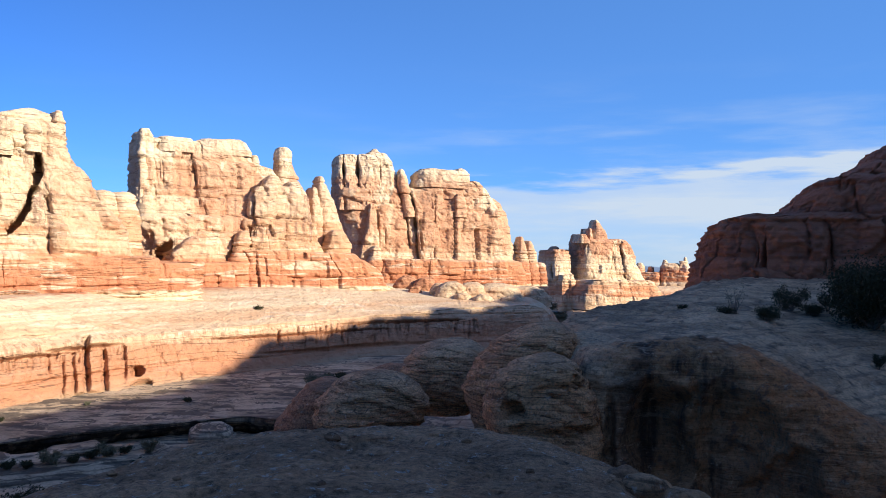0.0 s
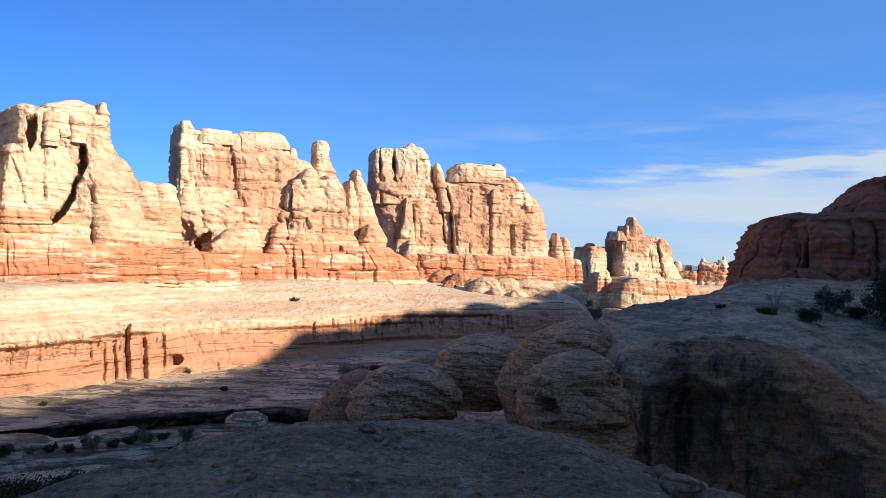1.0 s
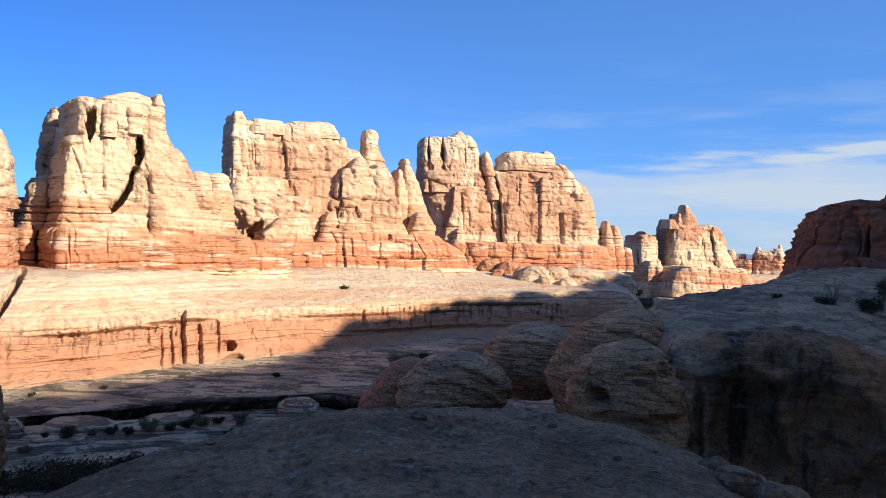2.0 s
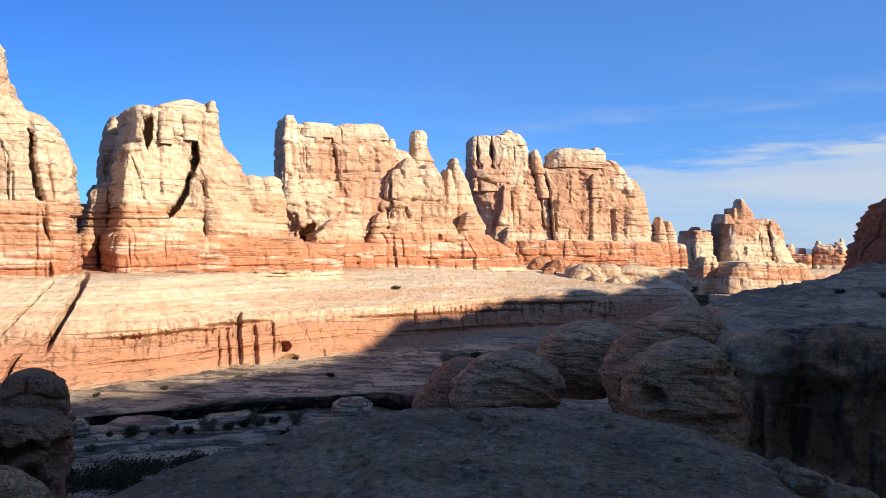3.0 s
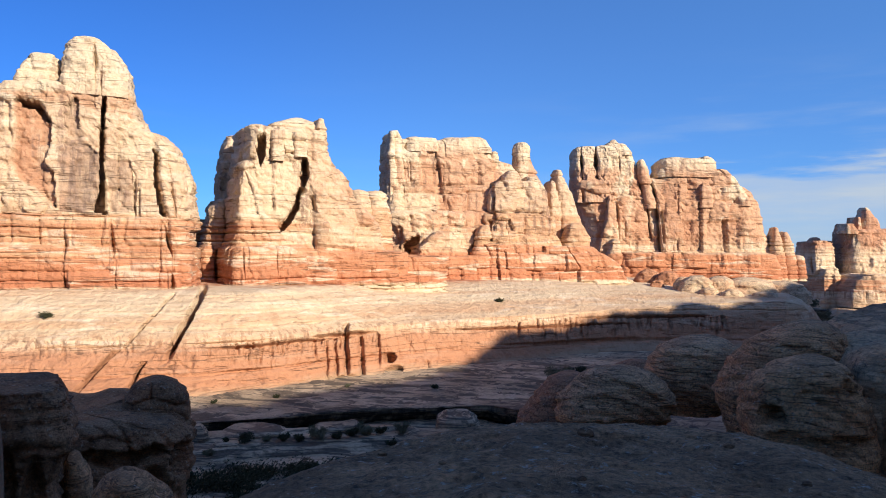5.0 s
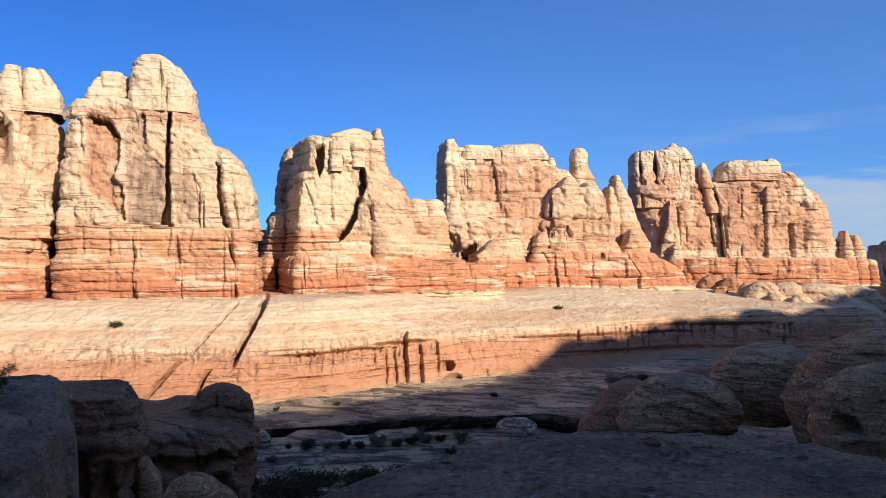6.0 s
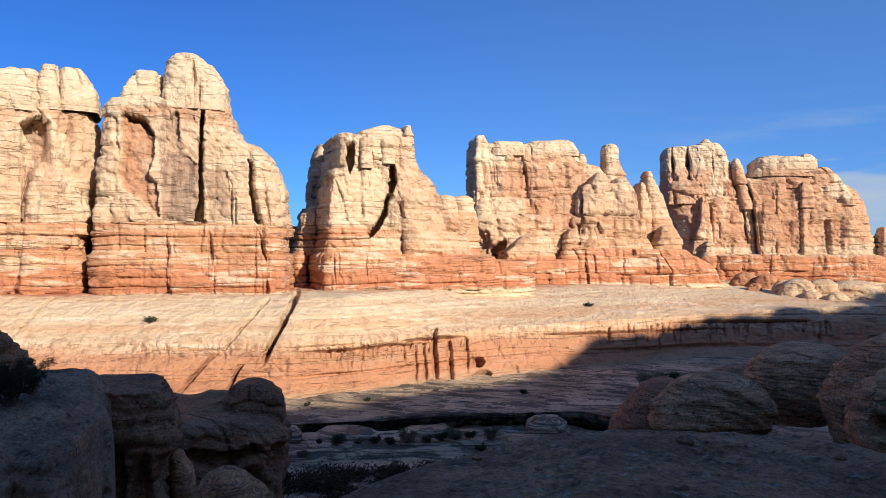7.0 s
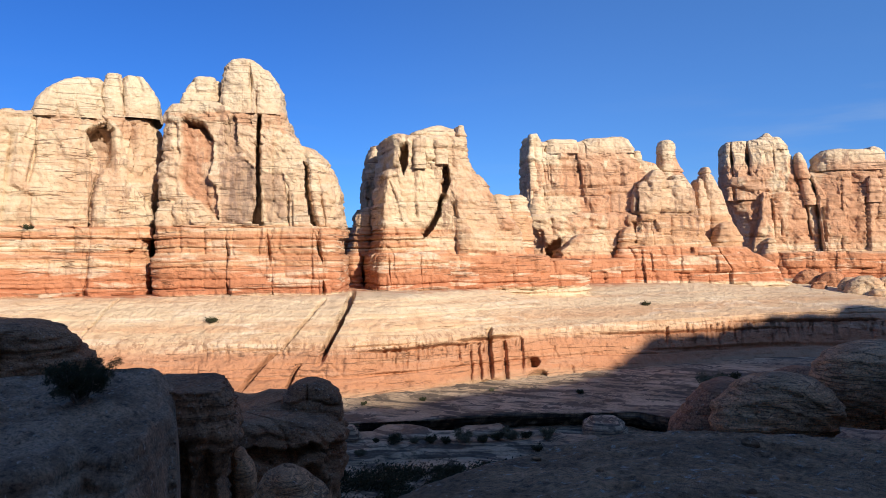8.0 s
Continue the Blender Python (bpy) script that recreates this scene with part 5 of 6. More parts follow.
TWIN_TOWER.append(('column', -5.2, 188.0, -14.4, 15, ((1.8, -17, 23.7), (7.5, -18, 21.7), (10.2, -18.9, 20.9), (12.8, -19.9, 20.1), (14.7, -20.9, 19.2), (16.4, -21.4, 18.3), (18, -21.5, 15.9), (19.5, -21.4, 14.3)), ((0.4, 2.2, 0.8, ((1.9, -2.3), (8.6, -2.9), (15.1, -3.8), (18.9, -4.9))), (0.25, 1.2, -0.2, ((6.0, -4.2), (13.7, -5.6), (18.9, -7.3))), (0.16, 0.7, 0.3, ((5.9, -11.7), (14.9, -12.1))), (0.14, 0.6, 0, ((2.3, 1.4), (19.0, 1.3)))), ((-17.4, 14.2, 2.6, 2.8, 0.6), (-18.6, 8.4, 2.3, 3.8, 0.5), (13.8, 14.1, 3.8, 0.5, 0.7)), dict(plates=TWIN_SCARS)))
TWIN_TOWER.append(('column', -17.1, 179.3, -14.4, 7, ((1.7, -2.9, 1.3), (5.9, -2.2, 2), (9.1, -1.2, 1.7), (13.6, -0.7, 1.3), (15.4, -0.5, 1))))
TWIN_TOWER.append(('knob', -15.4, 176.5, -14.4, 5, ((1.3, -2, 1.9), (3.3, -1.4, 1.4), (5.6, -0.8, 0.9))))
TWIN_TOWER.append(('column', -19.1, 183.3, -14.4, 12, ((15.1, -7.1, 8), (20.3, -7.2, 7.5), (22.9, -7.2, 7.1), (25.6, -7.1, 6.4), (26.9, -6.7, 5.3)), ((0.35, 1.8, 0.3, ((14.8, -4.9), (21.2, -5.3), (26.9, -5.7))), (0.45, 2.4, 0.5, ((16.1, -1.3), (21.3, -1.9), (26.9, -2.2))), (0.1, 0.4, 0, ((16.2, 3.7), (25.2, 2.9)))), ()))
TWIN_TOWER.append(('knob', -16.5, 182.4, -14.4, 5, ((26.3, -2.1, 2.1), (27.7, -1.4, 1.3), (28.6, -0.6, 0.6))))
TWIN_TOWER.append(('cap', -16.3, 182.9, -14.4, 9, ((25.4, -3.1, 3.3), (27.3, -2.1, 1.7))))
TWIN_TOWER.append(('pillar', -9.6, 181.6, -14.4, 6, ((13.3, -0.1, 2.8), (19.1, -1.5, 1.4), (22.8, -1.5, 0.3), (23.8, -1.2, -0.2))))
TWIN_TOWER.append(('column', 0.1, 188.3, -14.4, 13, ((18.1, -8.2, 9.1), (20.5, -8.2, 7.7), (21.5, -7.9, 6.7))))
TWIN_TOWER.append(('column', 3.3, 184.5, -14.4, 6, ((13.8, -1.4, 1.7), (17.3, -1.2, 1.2), (18.4, -0.7, 0.3))))
TWIN_TOWER.append(('cap', -1.0, 186.3, -14.4, 11, ((20.4, -7.0, 6.6), (22.0, -6.4, 6.2), (23.0, -6.6, 6.3), (24.0, -5.6, 5.6)), (), (), dict(round_top=0.08)))
TWIN_TOWER.append(('knob', 3.4, 187.1, -14.4, 9, ((22.6, -2.0, 2.2), (23.8, -2.0, 1.8), (24.8, -1.4, 1.2))))
TWIN_TOWER.append(('cap', 7.5, 187.4, -14.4, 8, ((17, -1.6, 3.6), (19.6, -1.4, 1.7), (21.4, -2, -0.4))))
TWIN_TOWER.append(('knob', 11.5, 186.0, -14.4, 4, ((14.5, -1.6, 1.8), (16.1, -1.4, 1.2))))
TWIN_TOWER.append(('pillar', 18.8, 189.4, -14.4, 7, ((-2.9, -1.3, 2.2), (4, -1.6, 1.4), (6.9, -1.2, 0.9), (8.7, -0.7, 0.3))))
TWIN_TOWER.append(('pillar', 21.1, 191.0, -14.4, 7, ((-2.6, -1.1, 2.4), (4, -1.7, 1.5), (7.7, -1.3, 0.3))))
TWIN_TOWER.append(('pillar', 23.7, 192.7, -14.4, 7, ((-2.6, -1.2, 1.7), (2.5, -1.5, 1))))
# bearing, distance, half width, foot, height, of the rounded rocks on the bench
BENCH_ROCKS = []
for _a, _d, _w, _z, _h in ((-2.6, 160, 1.9, -5.0, 4.6), (-1.3, 158, 1.6, -5.0, 4.2), (-2.0, 154, 1.2, -5.0, 2.6), (-0.1, 152, 1.5, -5.4, 3.6), (0.7, 150, 2.3, -5.8, 4.4), (2.2, 151, 2.2, -5.8, 4.2), (4.1, 153, 3.4, -6.2, 4.6), (6.2, 156, 3.2, -6.6, 4.4),
                           (1.5, 147, 1.2, -6.0, 2.6), (3.0, 146, 1.4, -6.4, 2.8), (5.2, 147, 1.6, -6.6, 2.8), (-4.2, 158, 1.4, -4.6, 2.2)):
    _x, _y, _ = bearing(_a, _d)
    _w *= 1.35
    BENCH_ROCKS.append(("rock", _x, _y, _a, 1.8 * _w, ((_z, -1.15 * _w, 1.15 * _w), (_z + 0.45 * _h, -1.1 * _w, 1.05 * _w), (_z + 0.75 * _h, -0.85 * _w, 0.78 * _w), (_z + 0.92 * _h, -0.5 * _w, 0.4 * _w))))
FAR_SPIRE = []
FAR_SPIRE.append(('ledge', 39.4, 270.2, -17.4, 22, ((-12, -3.5, 3.8), (-4.2, -3.3, 2.9), (-1.4, -2.9, 2.4))))
FAR_SPIRE.append(('ledge', 57.4, 269.6, -17.4, 28, ((-11, -16.5, 18), (-7.4, -16, 15.1), (-4.6, -14.3, 12.2), (-2.8, -12.4, 10.7))))
FAR_SPIRE.append(('column', 55.8, 272.7, -17.4, 17, ((-3.3, -10.5, 14.4), (-0.1, -10.6, 12), (3.5, -10.4, 10), (9, -10.4, 7.6), (11.2, -9.8, 6)), ((0.5, 2, 0.8, ((-2.0, -12.0), (10.9, -11.2))), (0.4, 1.5, -0.6, ((-1.8, -0.8), (11.1, 0.4))), (0.4, 1.5, 0.4, ((-1.7, 4.5), (10.8, 2.7)))), ()))
FAR_SPIRE.append(('cap', 46.4, 265.6, -17.4, 9, ((10.2, -1.5, 1.9), (12.5, -0.9, 0.5))))
FAR_SPIRE.append(('cap', 49.2, 267.0, -17.4, 8, ((9.7, -0.7, 0.7), (14.6, -0.3, 0.3))))
FAR_SPIRE.append(('knob', 52.7, 269.1, -17.4, 10, ((10.1, -3.2, 4.1), (13.8, -2.5, 3), (16, -1.8, 1.5), (18, -1.3, 0.3))))
FAR_SPIRE.append(('column', 38.6, 270.0, -17.4, 14, ((-2.2, -3.8, 4.1), (5.1, -3.6, 3.4), (7.3, -3.3, 2.8)), ((0.5, 1.6, 0.6, ((-2.2, -3.3), (7.2, -4.3))),), ()))
FAR_SPIRE.append(('knob', 38.4, 269.9, -17.4, 6, ((6.2, -3, 2.4), (8.5, -1.1, 1.6))))
FAR_NEEDLES = []
FAR_NEEDLES.append(('ledge', 81.4, 309.5, 14.7, 20, ((-8.8, -5.3, 5.4), (-3.9, -5.3, 5.4), (-0.3, -5.3, 5))))
FAR_NEEDLES.append(('ledge', 91.9, 306.5, 16.7, 20, ((-8.6, -6.2, 6.4), (-0.1, -5.8, 5.5))))
FAR_NEEDLES.append(('pillar', 77.5, 305.3, 14.3, 6, ((-1.1, -1.8, 2.1), (3.3, -1.4, 1.2))))
FAR_NEEDLES.append(('pillar', 82.6, 308.1, 15.0, 6, ((-1.1, -1.3, 1.3), (2, -0.9, 0.9))))
FAR_NEEDLES.append(('column', 89.6, 305.1, 16.4, 12, ((-1, -3.6, 3.6), (3.4, -3.2, 3.1))))
FAR_NEEDLES.append(('knob', 87.2, 304.2, 16.0, 5, ((3, -1.2, 1.4), (4.7, -0.8, 0.5))))
FAR_NEEDLES.append(('column', 94.0, 302.8, 17.2, 10, ((-0.9, -2.1, 2.5), (4.4, -1.7, 1.2))))
FAR_NEEDLES.append(('knob', 93.9, 300.7, 17.4, 4, ((3.5, -1, 1.1), (5.9, -0.4, 0.4))))
BUTTE_BLOCKS = []
BUTTE_BLOCKS.append(('tier', 48.7, 80.8, 24.0, 36, ((-0.5, -21.4, 17), (1, -21.1, 17), (1.7, -20.8, 17))))
BUTTE_BLOCKS.append(('tier', 49.0, 80.3, 24.0, 34, ((1.4, -21.1, 16.2), (3, -20.9, 16.2), (4.5, -20.5, 16.2), (5.6, -19.9, 16.2), (6.3, -19.1, 16), (6.8, -18, 16)), ((0.2, 0.7, 0.4, ((1.4, -14.3), (5.5, -14.1))), (0.2, 0.7, -0.4, ((1.5, -8.7), (5.5, -8.8)))), ()))
BUTTE_BLOCKS.append(('tier', 51.3, 78.6, 24.0, 30, ((6, -18.6, 13.1), (6.8, -17.1, 13.1), (7.8, -15.5, 12.9), (9, -14.2, 12.7), (9.8, -13.5, 12.5), (10.4, -12.7, 12.3)), ((0.2, 0.6, 0.3, ((5.5, -10.1), (9.1, -9.6))),), ()))
BUTTE_BLOCKS.append(('tier', 53.0, 78.0, 24.0, 26, ((10, -12.6, 10.1), (11.1, -11.7, 10.1), (11.8, -10.9, 10.1))))
BUTTE_BLOCKS.append(('tier', 53.5, 77.8, 24.0, 24, ((11.6, -11.1, 9.3), (12.5, -10.5, 9.3), (12.9, -10.2, 9.3))))
BUTTE_BLOCKS.append(('tier', 54.5, 77.7, 24.0, 22, ((12.6, -10.9, 8), (13.4, -10, 8), (14, -8.9, 8), (14.7, -6.6, 6.7), (15.3, -4.5, 5.8))))
BOULDERS = []
BOULDERS.append(('boulder_hole', 4.5, 34.3, 7.5, 6, ((-6.6, -1.8, 2.5), (-5.8, -2.4, 2.6), (-5.1, -2.7, 2.4), (-4.5, -2.7, 2.2), (-3.8, -2.5, 2), (-3.2, -2, 1.8), (-2.7, -1.4, 1.5), (-2.4, -0.6, 1))))
BOULDERS.append(('boulder_long', 4.6, 42.3, 6.2, 9, ((-7.3, -2.6, 0), (-6.1, -3.1, 0.9), (-5.1, -3.3, 2.1), (-4.2, -3, 3), (-3.6, -2.5, 3), (-2.8, -1.8, 2.8), (-2.2, -0.8, 2.6), (-1.8, 0.1, 2.2))))
BOULDERS.append(('boulder_back', 0.6, 53.0, 0.7, 8, ((-8.2, -2.8, 1.7), (-7.3, -3.3, 2.7), (-6.1, -3.4, 3.2), (-5.2, -3.2, 3.1), (-4.4, -2.5, 2.7), (-3.9, -1.3, 2), (-3.7, -0.3, 1.4))))
BOULDERS.append(('boulder_cap', -3.9, 45.3, -4.9, 7, ((-9, -2, 1.9), (-8, -2.8, 2.8), (-7.4, -3.4, 3.1), (-6.5, -3.3, 3.4), (-5.7, -2.5, 2.8), (-5.1, -1.7, 1.9), (-4.8, -0.9, 0.9))))
BOULDERS.append(('boulder_red', -7.8, 50.4, -8.8, 6, ((-10.2, -3.1, 2), (-8.8, -2.7, 1.8), (-7.5, -1.7, 1.9), (-6.6, -0.8, 1.6), (-6.1, -0.1, 1.2))))
BOULDERS.append(('boulder_red_far', -3.8, 60.4, -3.6, 5, ((-8.6, -2.3, 2.1), (-7, -1.9, 1.8), (-6.3, -0.9, 1.2))))
WEST = []
WEST.append(('outcrop_low', -31.7, 36.0, -41.0, 12, ((-15.9, -4.2, 4.7), (-12.1, -4.1, 4.5), (-9.6, -3.9, 4.8), (-8.2, -3.9, 4.8), (-7.4, -3.9, 3.8), (-7, -3.7, 2))))
WEST.append(('outcrop_knob', -29.3, 38.0, -37.3, 4, ((-10, -1.2, 1.7), (-8, -1.6, 1.7), (-7.1, -1.7, 1.7), (-6.4, -1.6, 1.5), (-5.9, -1.2, 1), (-5.6, -0.9, 0.5))))
WEST.append(('outcrop_back', -52.1, 27.7, -61.7, 14, ((-7.6, -7.4, 10.4), (-5.6, -7.4, 10.2), (-4.7, -7.4, 9.9), (-3.7, -7.4, 9.3), (-3, -7.4, 8.6), (-2.5, -7.4, 7.7), (-2.2, -7.4, 6.4))))
WEST.append(('rubble', -28.2, 30.5, -42.3, 3, ((-11.1, -0.6, 0.7), (-9.7, -0.6, 0.7), (-8.9, -0.5, 0.5), (-8.5, -0.4, 0.2))))
WEST.append(('rubble', -27.6, 33.6, -39.0, 5, ((-13.2, -1.8, 2.4), (-11, -1.7, 1.9), (-10.3, -1.1, 0.9), (-9.9, -0.6, 0.1))))
WEST.append(('slab', -39.1, 56.3, -34.5, 3, ((-15.1, -0.8, 0.9), (-13.7, -0.7, 0.8), (-12.8, -0.5, 0.2))))
WEST.append(('slab', -35.8, 59.6, -30.7, 4, ((-15, -2.9, 2.9), (-14.3, -2.8, 2.8), (-13.7, -2.7, 2.7), (-13.4, -2.1, 2.1))))
WEST.append(('slab', -30.1, 63.8, -25.0, 4, ((-15.3, -2.9, 2.7), (-14.5, -2.7, 2.4), (-13.9, -2.3, 2.4), (-13.6, -1.9, 2.2))))
WEST.append(('slab', -36.1, 55.9, -32.6, 3, ((-14.7, -1.4, 1.5), (-14, -1.1, 1.1), (-13.8, -0.9, 0.8))))
WEST.append(('slab', -25.5, 67.3, -20.4, 4, ((-15.3, -2.2, 2.5), (-14.8, -1.9, 1.9), (-14.4, -1.5, 1.2))))
WEST.append(('slab', -21.0, 71.5, -16.1, 5, ((-14.9, -2.1, 2.1), (-14, -1.9, 1.9), (-13.5, -1.2, 1.1))))

PART_LABELS = {"ledge": "red-brown bedded sandstone base", "cap": "rounded cream sandstone cap", "column": "cream and pink jointed sandstone column",
               "pillar": "slim free-standing sandstone pillar", "knob": "weathered sandstone knob"}
formation("sandstone_fin", "cream sandstone fin with rounded caps on a red base", "rock formation", WEST_FIN, CLIFF, PART_LABELS, seed=1)
formation("sandstone_tower", "tall cream sandstone tower with a domed cap and dark stains", "rock formation", BIG_TOWER, CLIFF, PART_LABELS, seed=30)
formation("sandstone_tower", "fluted cream sandstone tower split by a diagonal crack", "rock formation", MID_TOWER, CLIFF, PART_LABELS, seed=60)
formation("sandstone_outcrop", "two small red knobs in the saddle between towers", "rock formation", SADDLE, PYRAMID, PART_LABELS, seed=90)
formation("sandstone_fin", "broad pink sandstone fin with a lone pinnacle", "rock formation", [set_back(b, 1.012) for b in CASTLE], CLIFF, PART_LABELS, seed=100)
formation("sandstone_pyramid", "stepped sandstone pyramid on a red base", "rock formation", CONE, PYRAMID, PART_LABELS, seed=130)
formation("sandstone_tower", "massive pink sandstone towers divided by vertical cracks", "rock formation", TWIN_TOWER, CLIFF, PART_LABELS, seed=160)
formation("sandstone_spire", "distant stepped sandstone spire with a knobbed top", "rock formation", FAR_SPIRE, FAR, PART_LABELS, seed=220, res=0.36, bedding=0.2)
formation("sandstone_needles", "cluster of small distant sandstone needles", "rock formation", FAR_NEEDLES, FAR_RED, PART_LABELS, seed=240, res=0.4, bedding=0.2)
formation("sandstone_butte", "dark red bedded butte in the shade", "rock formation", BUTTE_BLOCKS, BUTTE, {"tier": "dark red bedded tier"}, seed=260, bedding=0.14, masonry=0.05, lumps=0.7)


def single_rock(name, label, block, material, seed, **kw):
    _, cx, cy, az, depth, rows = block[:6]
    me = rock_mesh(name, cx, cy, az, depth, rows, seed=seed, **kw)
    return tagged(mesh_part(name, me, material), label, "boulder")


for k, b in enumerate(BENCH_ROCKS):
    single_rock("boulder", "rounded dark red sandstone knob on the bench" if k < 3 else "low pale sandstone hump on the bench", b, BENCH_RED if k < 3 else BENCH_PALE, 300 + k, square=2.8, round_top=0.6, joints=0.0, bedding=0.12, chip=0.15, lumps=0.5)

BOULDER_LOOKS = {
    "boulder_hole": ("grey bedded boulder with a hollow in its side", TAN), "boulder_long": ("long tan slickrock boulder leaning on the shelf", TAN),
    "boulder_back": ("broad grey slickrock boulder", GREY), "boulder_cap": ("flat-topped grey layered boulder", GREY),
    "boulder_red": ("low reddish boulder at the edge of the wash", RED), "boulder_red_far": ("small reddish rock beside the wash", RED)}
HOLLOWS = {"boulder_hole": ((-1.2, -4.45, 0.55, 0.42, 1.0), (0.6, -5.3, 2.2, 0.22, 0.35), (0.9, -3.4, 1.2, 0.12, 0.25)), "boulder_cap": ((0.0, -7.6, 3.0, 0.3, 0.3),)}
for k, b in enumerate(BOULDERS):
    label, mat = BOULDER_LOOKS[b[0]]
    single_rock("boulder", label, b, mat, 320 + k, res=0.14, square=3.0, round_top=0.7, joints=0.06, lumps=0.24, bedding=0.02, masonry=0.0, layer=0.46, layer_out=0.13, dip=(0.2, 0.1), sag=0.3, taper=0.4, hollows=HOLLOWS.get(b[0], ()))

OUTCROP_LOOKS = {
    "outcrop_low": ("low brown rock outcrop above the wash", BROWN), "outcrop_knob": ("rounded brown knob on the outcrop", BROWN),
    "outcrop_back": ("dark rounded rock hump behind the outcrop", BROWN), "rubble": ("grey boulder at the foot of the outcrop", GREY), "slab": ("pale ledge of rock on the canyon floor", WASH)}
OUTCROPS = {"outcrop_low": None, "outcrop_back": None}
JOINS = {"outcrop_knob": ("knob", "outcrop_low")}
# bearing, foot, lip, lip height, far edge, its height, height behind it
NEAR_OUTCROP = [(-82, 17, 22, -3.4, 31, -2.5, -12), (-62, 18, 23, -3.3, 32, -2.6, -12), (-57, 19.4, 23.5, -3.3, 33, -2.6, -12), (-55, 19.6, 24.5, -3.2, 33, -2.6, -12), (-53.2, 21.2, 25.5, -3.2, 33, -2.6, -12), (-51.5, 20.2, 25, -3.2, 33, -2.55, -12), (-50.2, 20.6, 26, -3.2, 33, -2.55, -12), (-49.4, 21.4, 27, -3.2, 33, -2.55, -12),
                (-48.4, 23.4, 28.5, -3.2, 33, -2.7, -12), (-47.8, 25, 29.5, -3.4, 33, -3.0, -12), (-47.3, 24.5, 30, -3.8, 33, -3.5, -12), (-47.0, 28, 31, -5.5, 33, -5.2, -12), (-46.8, 31, 32, -11, 33, -11, -12)]
near_outcrop = tagged(sweep("outcrop", NEAR_OUTCROP, -12, 70, 70, 2, PALE, 401, 0.12, wall=0.5, slope=0.8, rounded=2.8, beds=0.25, rough=0.35),
                      "large grey slickrock outcrop with a rounded edge", "outcrop")
bx, by, _ = bearing(-45.5, 33.6)
buttress = mesh_part("buttress", rock_mesh("buttress", bx, by, -45.5, 6, ((-14, -1.6, 1.0), (-9.5, -1.7, 1.1), (-7.0, -1.7, 0.8), (-6.3, -1.9, 1.2), (-5.2, -2.2, 1.5), (-4.2, -2.2, 1.5), (-3.4, -2.1, 1.3)), res=0.12, seed=402, square=5.0,
                                           round_top=0.3, joints=0.2, lumps=0.5, bedding=0.05, masonry=0.0, layer=1.6, layer_out=0.25, chip=0.12, taper=0.3, hollows=((0.1, -8.5, 0.5, 2.6, 0.7), (-0.8, -7.0, 0.3, 1.6, 0.5))), BROWN, near_outcrop)
tagged(buttress, "steep brown fluted rock buttress")
for k, b in enumerate(WEST):
    label, mat = OUTCROP_LOOKS[b[0]]
    if b[0] == "rubble":
        b = set_back(b, 0.84)
    look_of = dict(res=0.13, square=4.0, round_top=0.22, joints=0.3, lumps=0.6, bedding=0.08, masonry=0.05, layer=1.2, layer_out=0.2, dip=(0.1, 0.0), taper=0.2, chip=0.12)
    if b[0] in ("rubble", "slab", "outcrop_knob", "outcrop_back"):
        look_of.update(square=3.0, round_top=0.5, lumps=0.3, taper=0.35)
    if b[0] == "slab":
        look_of.update(square=4.5, round_top=0.16, layer=0.35, layer_out=0.08)
    if b[0] == "outcrop_low":
        look_of.update(hollows=((0.5, -8.8, 3.6, 0.45, 1.3), (-2.3, -10.6, 1.7, 1.2, 1.7), (2.6, -11.5, 1.0, 2.2, 1.0), (4.0, -9.2, 0.7, 1.0, 0.8)))
    if b[0] == "outcrop_back":
        look_of.update(square=4.5, round_top=0.12, lumps=0.6)
    if b[0] in JOINS:
        kind, owner = JOINS[b[0]]
        mesh_part(kind, rock_mesh(kind, *b[1:6], seed=340 + k, **look_of), mat, OUTCROPS[owner], label)
        continue
    ob = single_rock("outcrop" if b[0] in OUTCROPS else "boulder", label, b, mat, 340 + k, **look_of)
    if b[0] in OUTCROPS:
        OUTCROPS[b[0]] = ob


def far_hills():
    az = np.linspace(5, 30, 60)
    P = []
    for row, f in enumerate((0.0, 0.55, 1.0)):
        for k, a in enumerate(az):
            h = 22 + 10 * noise.noise((a * 0.35, 3.1, 0)) + 6 * noise.noise((a * 1.1, 0, 0))
            P.append(bearing(a, 3000 + 500 * f, -14 + h * f))
    me = grid_mesh("hills", np.array(P).reshape(3, len(az), 3), False)
    tagged(mesh_part("distant_hills", me, HAZE), "low hills on the horizon, tinted blue for distance", "hills", kind="structure")


far_hills()

# ---- plants and loose stones ----
bpy.context.view_layer.update()
GRAPH = bpy.context.evaluated_depsgraph_get()


def drop(x, y, top=6.0):
    """The height of whatever lies under a place."""
    hit, at, *_ = scene.ray_cast(GRAPH, Vector((x, y, top)), Vector((0, 0, -1)))
    return at.z if hit else FLOOR


def tube(bm, a, b, ra, rb, sides=5):
    way = (b - a).normalized()
    side = way.orthogonal().normalized()
    other = way.cross(side)
    rings = []
    for p, r in ((a, ra), (b, rb)):
        rings.append([bm.verts.new(p + (side * math.cos(2 * math.pi * k / sides) + other * math.sin(2 * math.pi * k / sides)) * r) for k in range(sides)])
    for k in range(sides):
        bm.faces.new((rings[0][k], rings[0][(k + 1) % sides], rings[1][(k + 1) % sides], rings[1][k]))


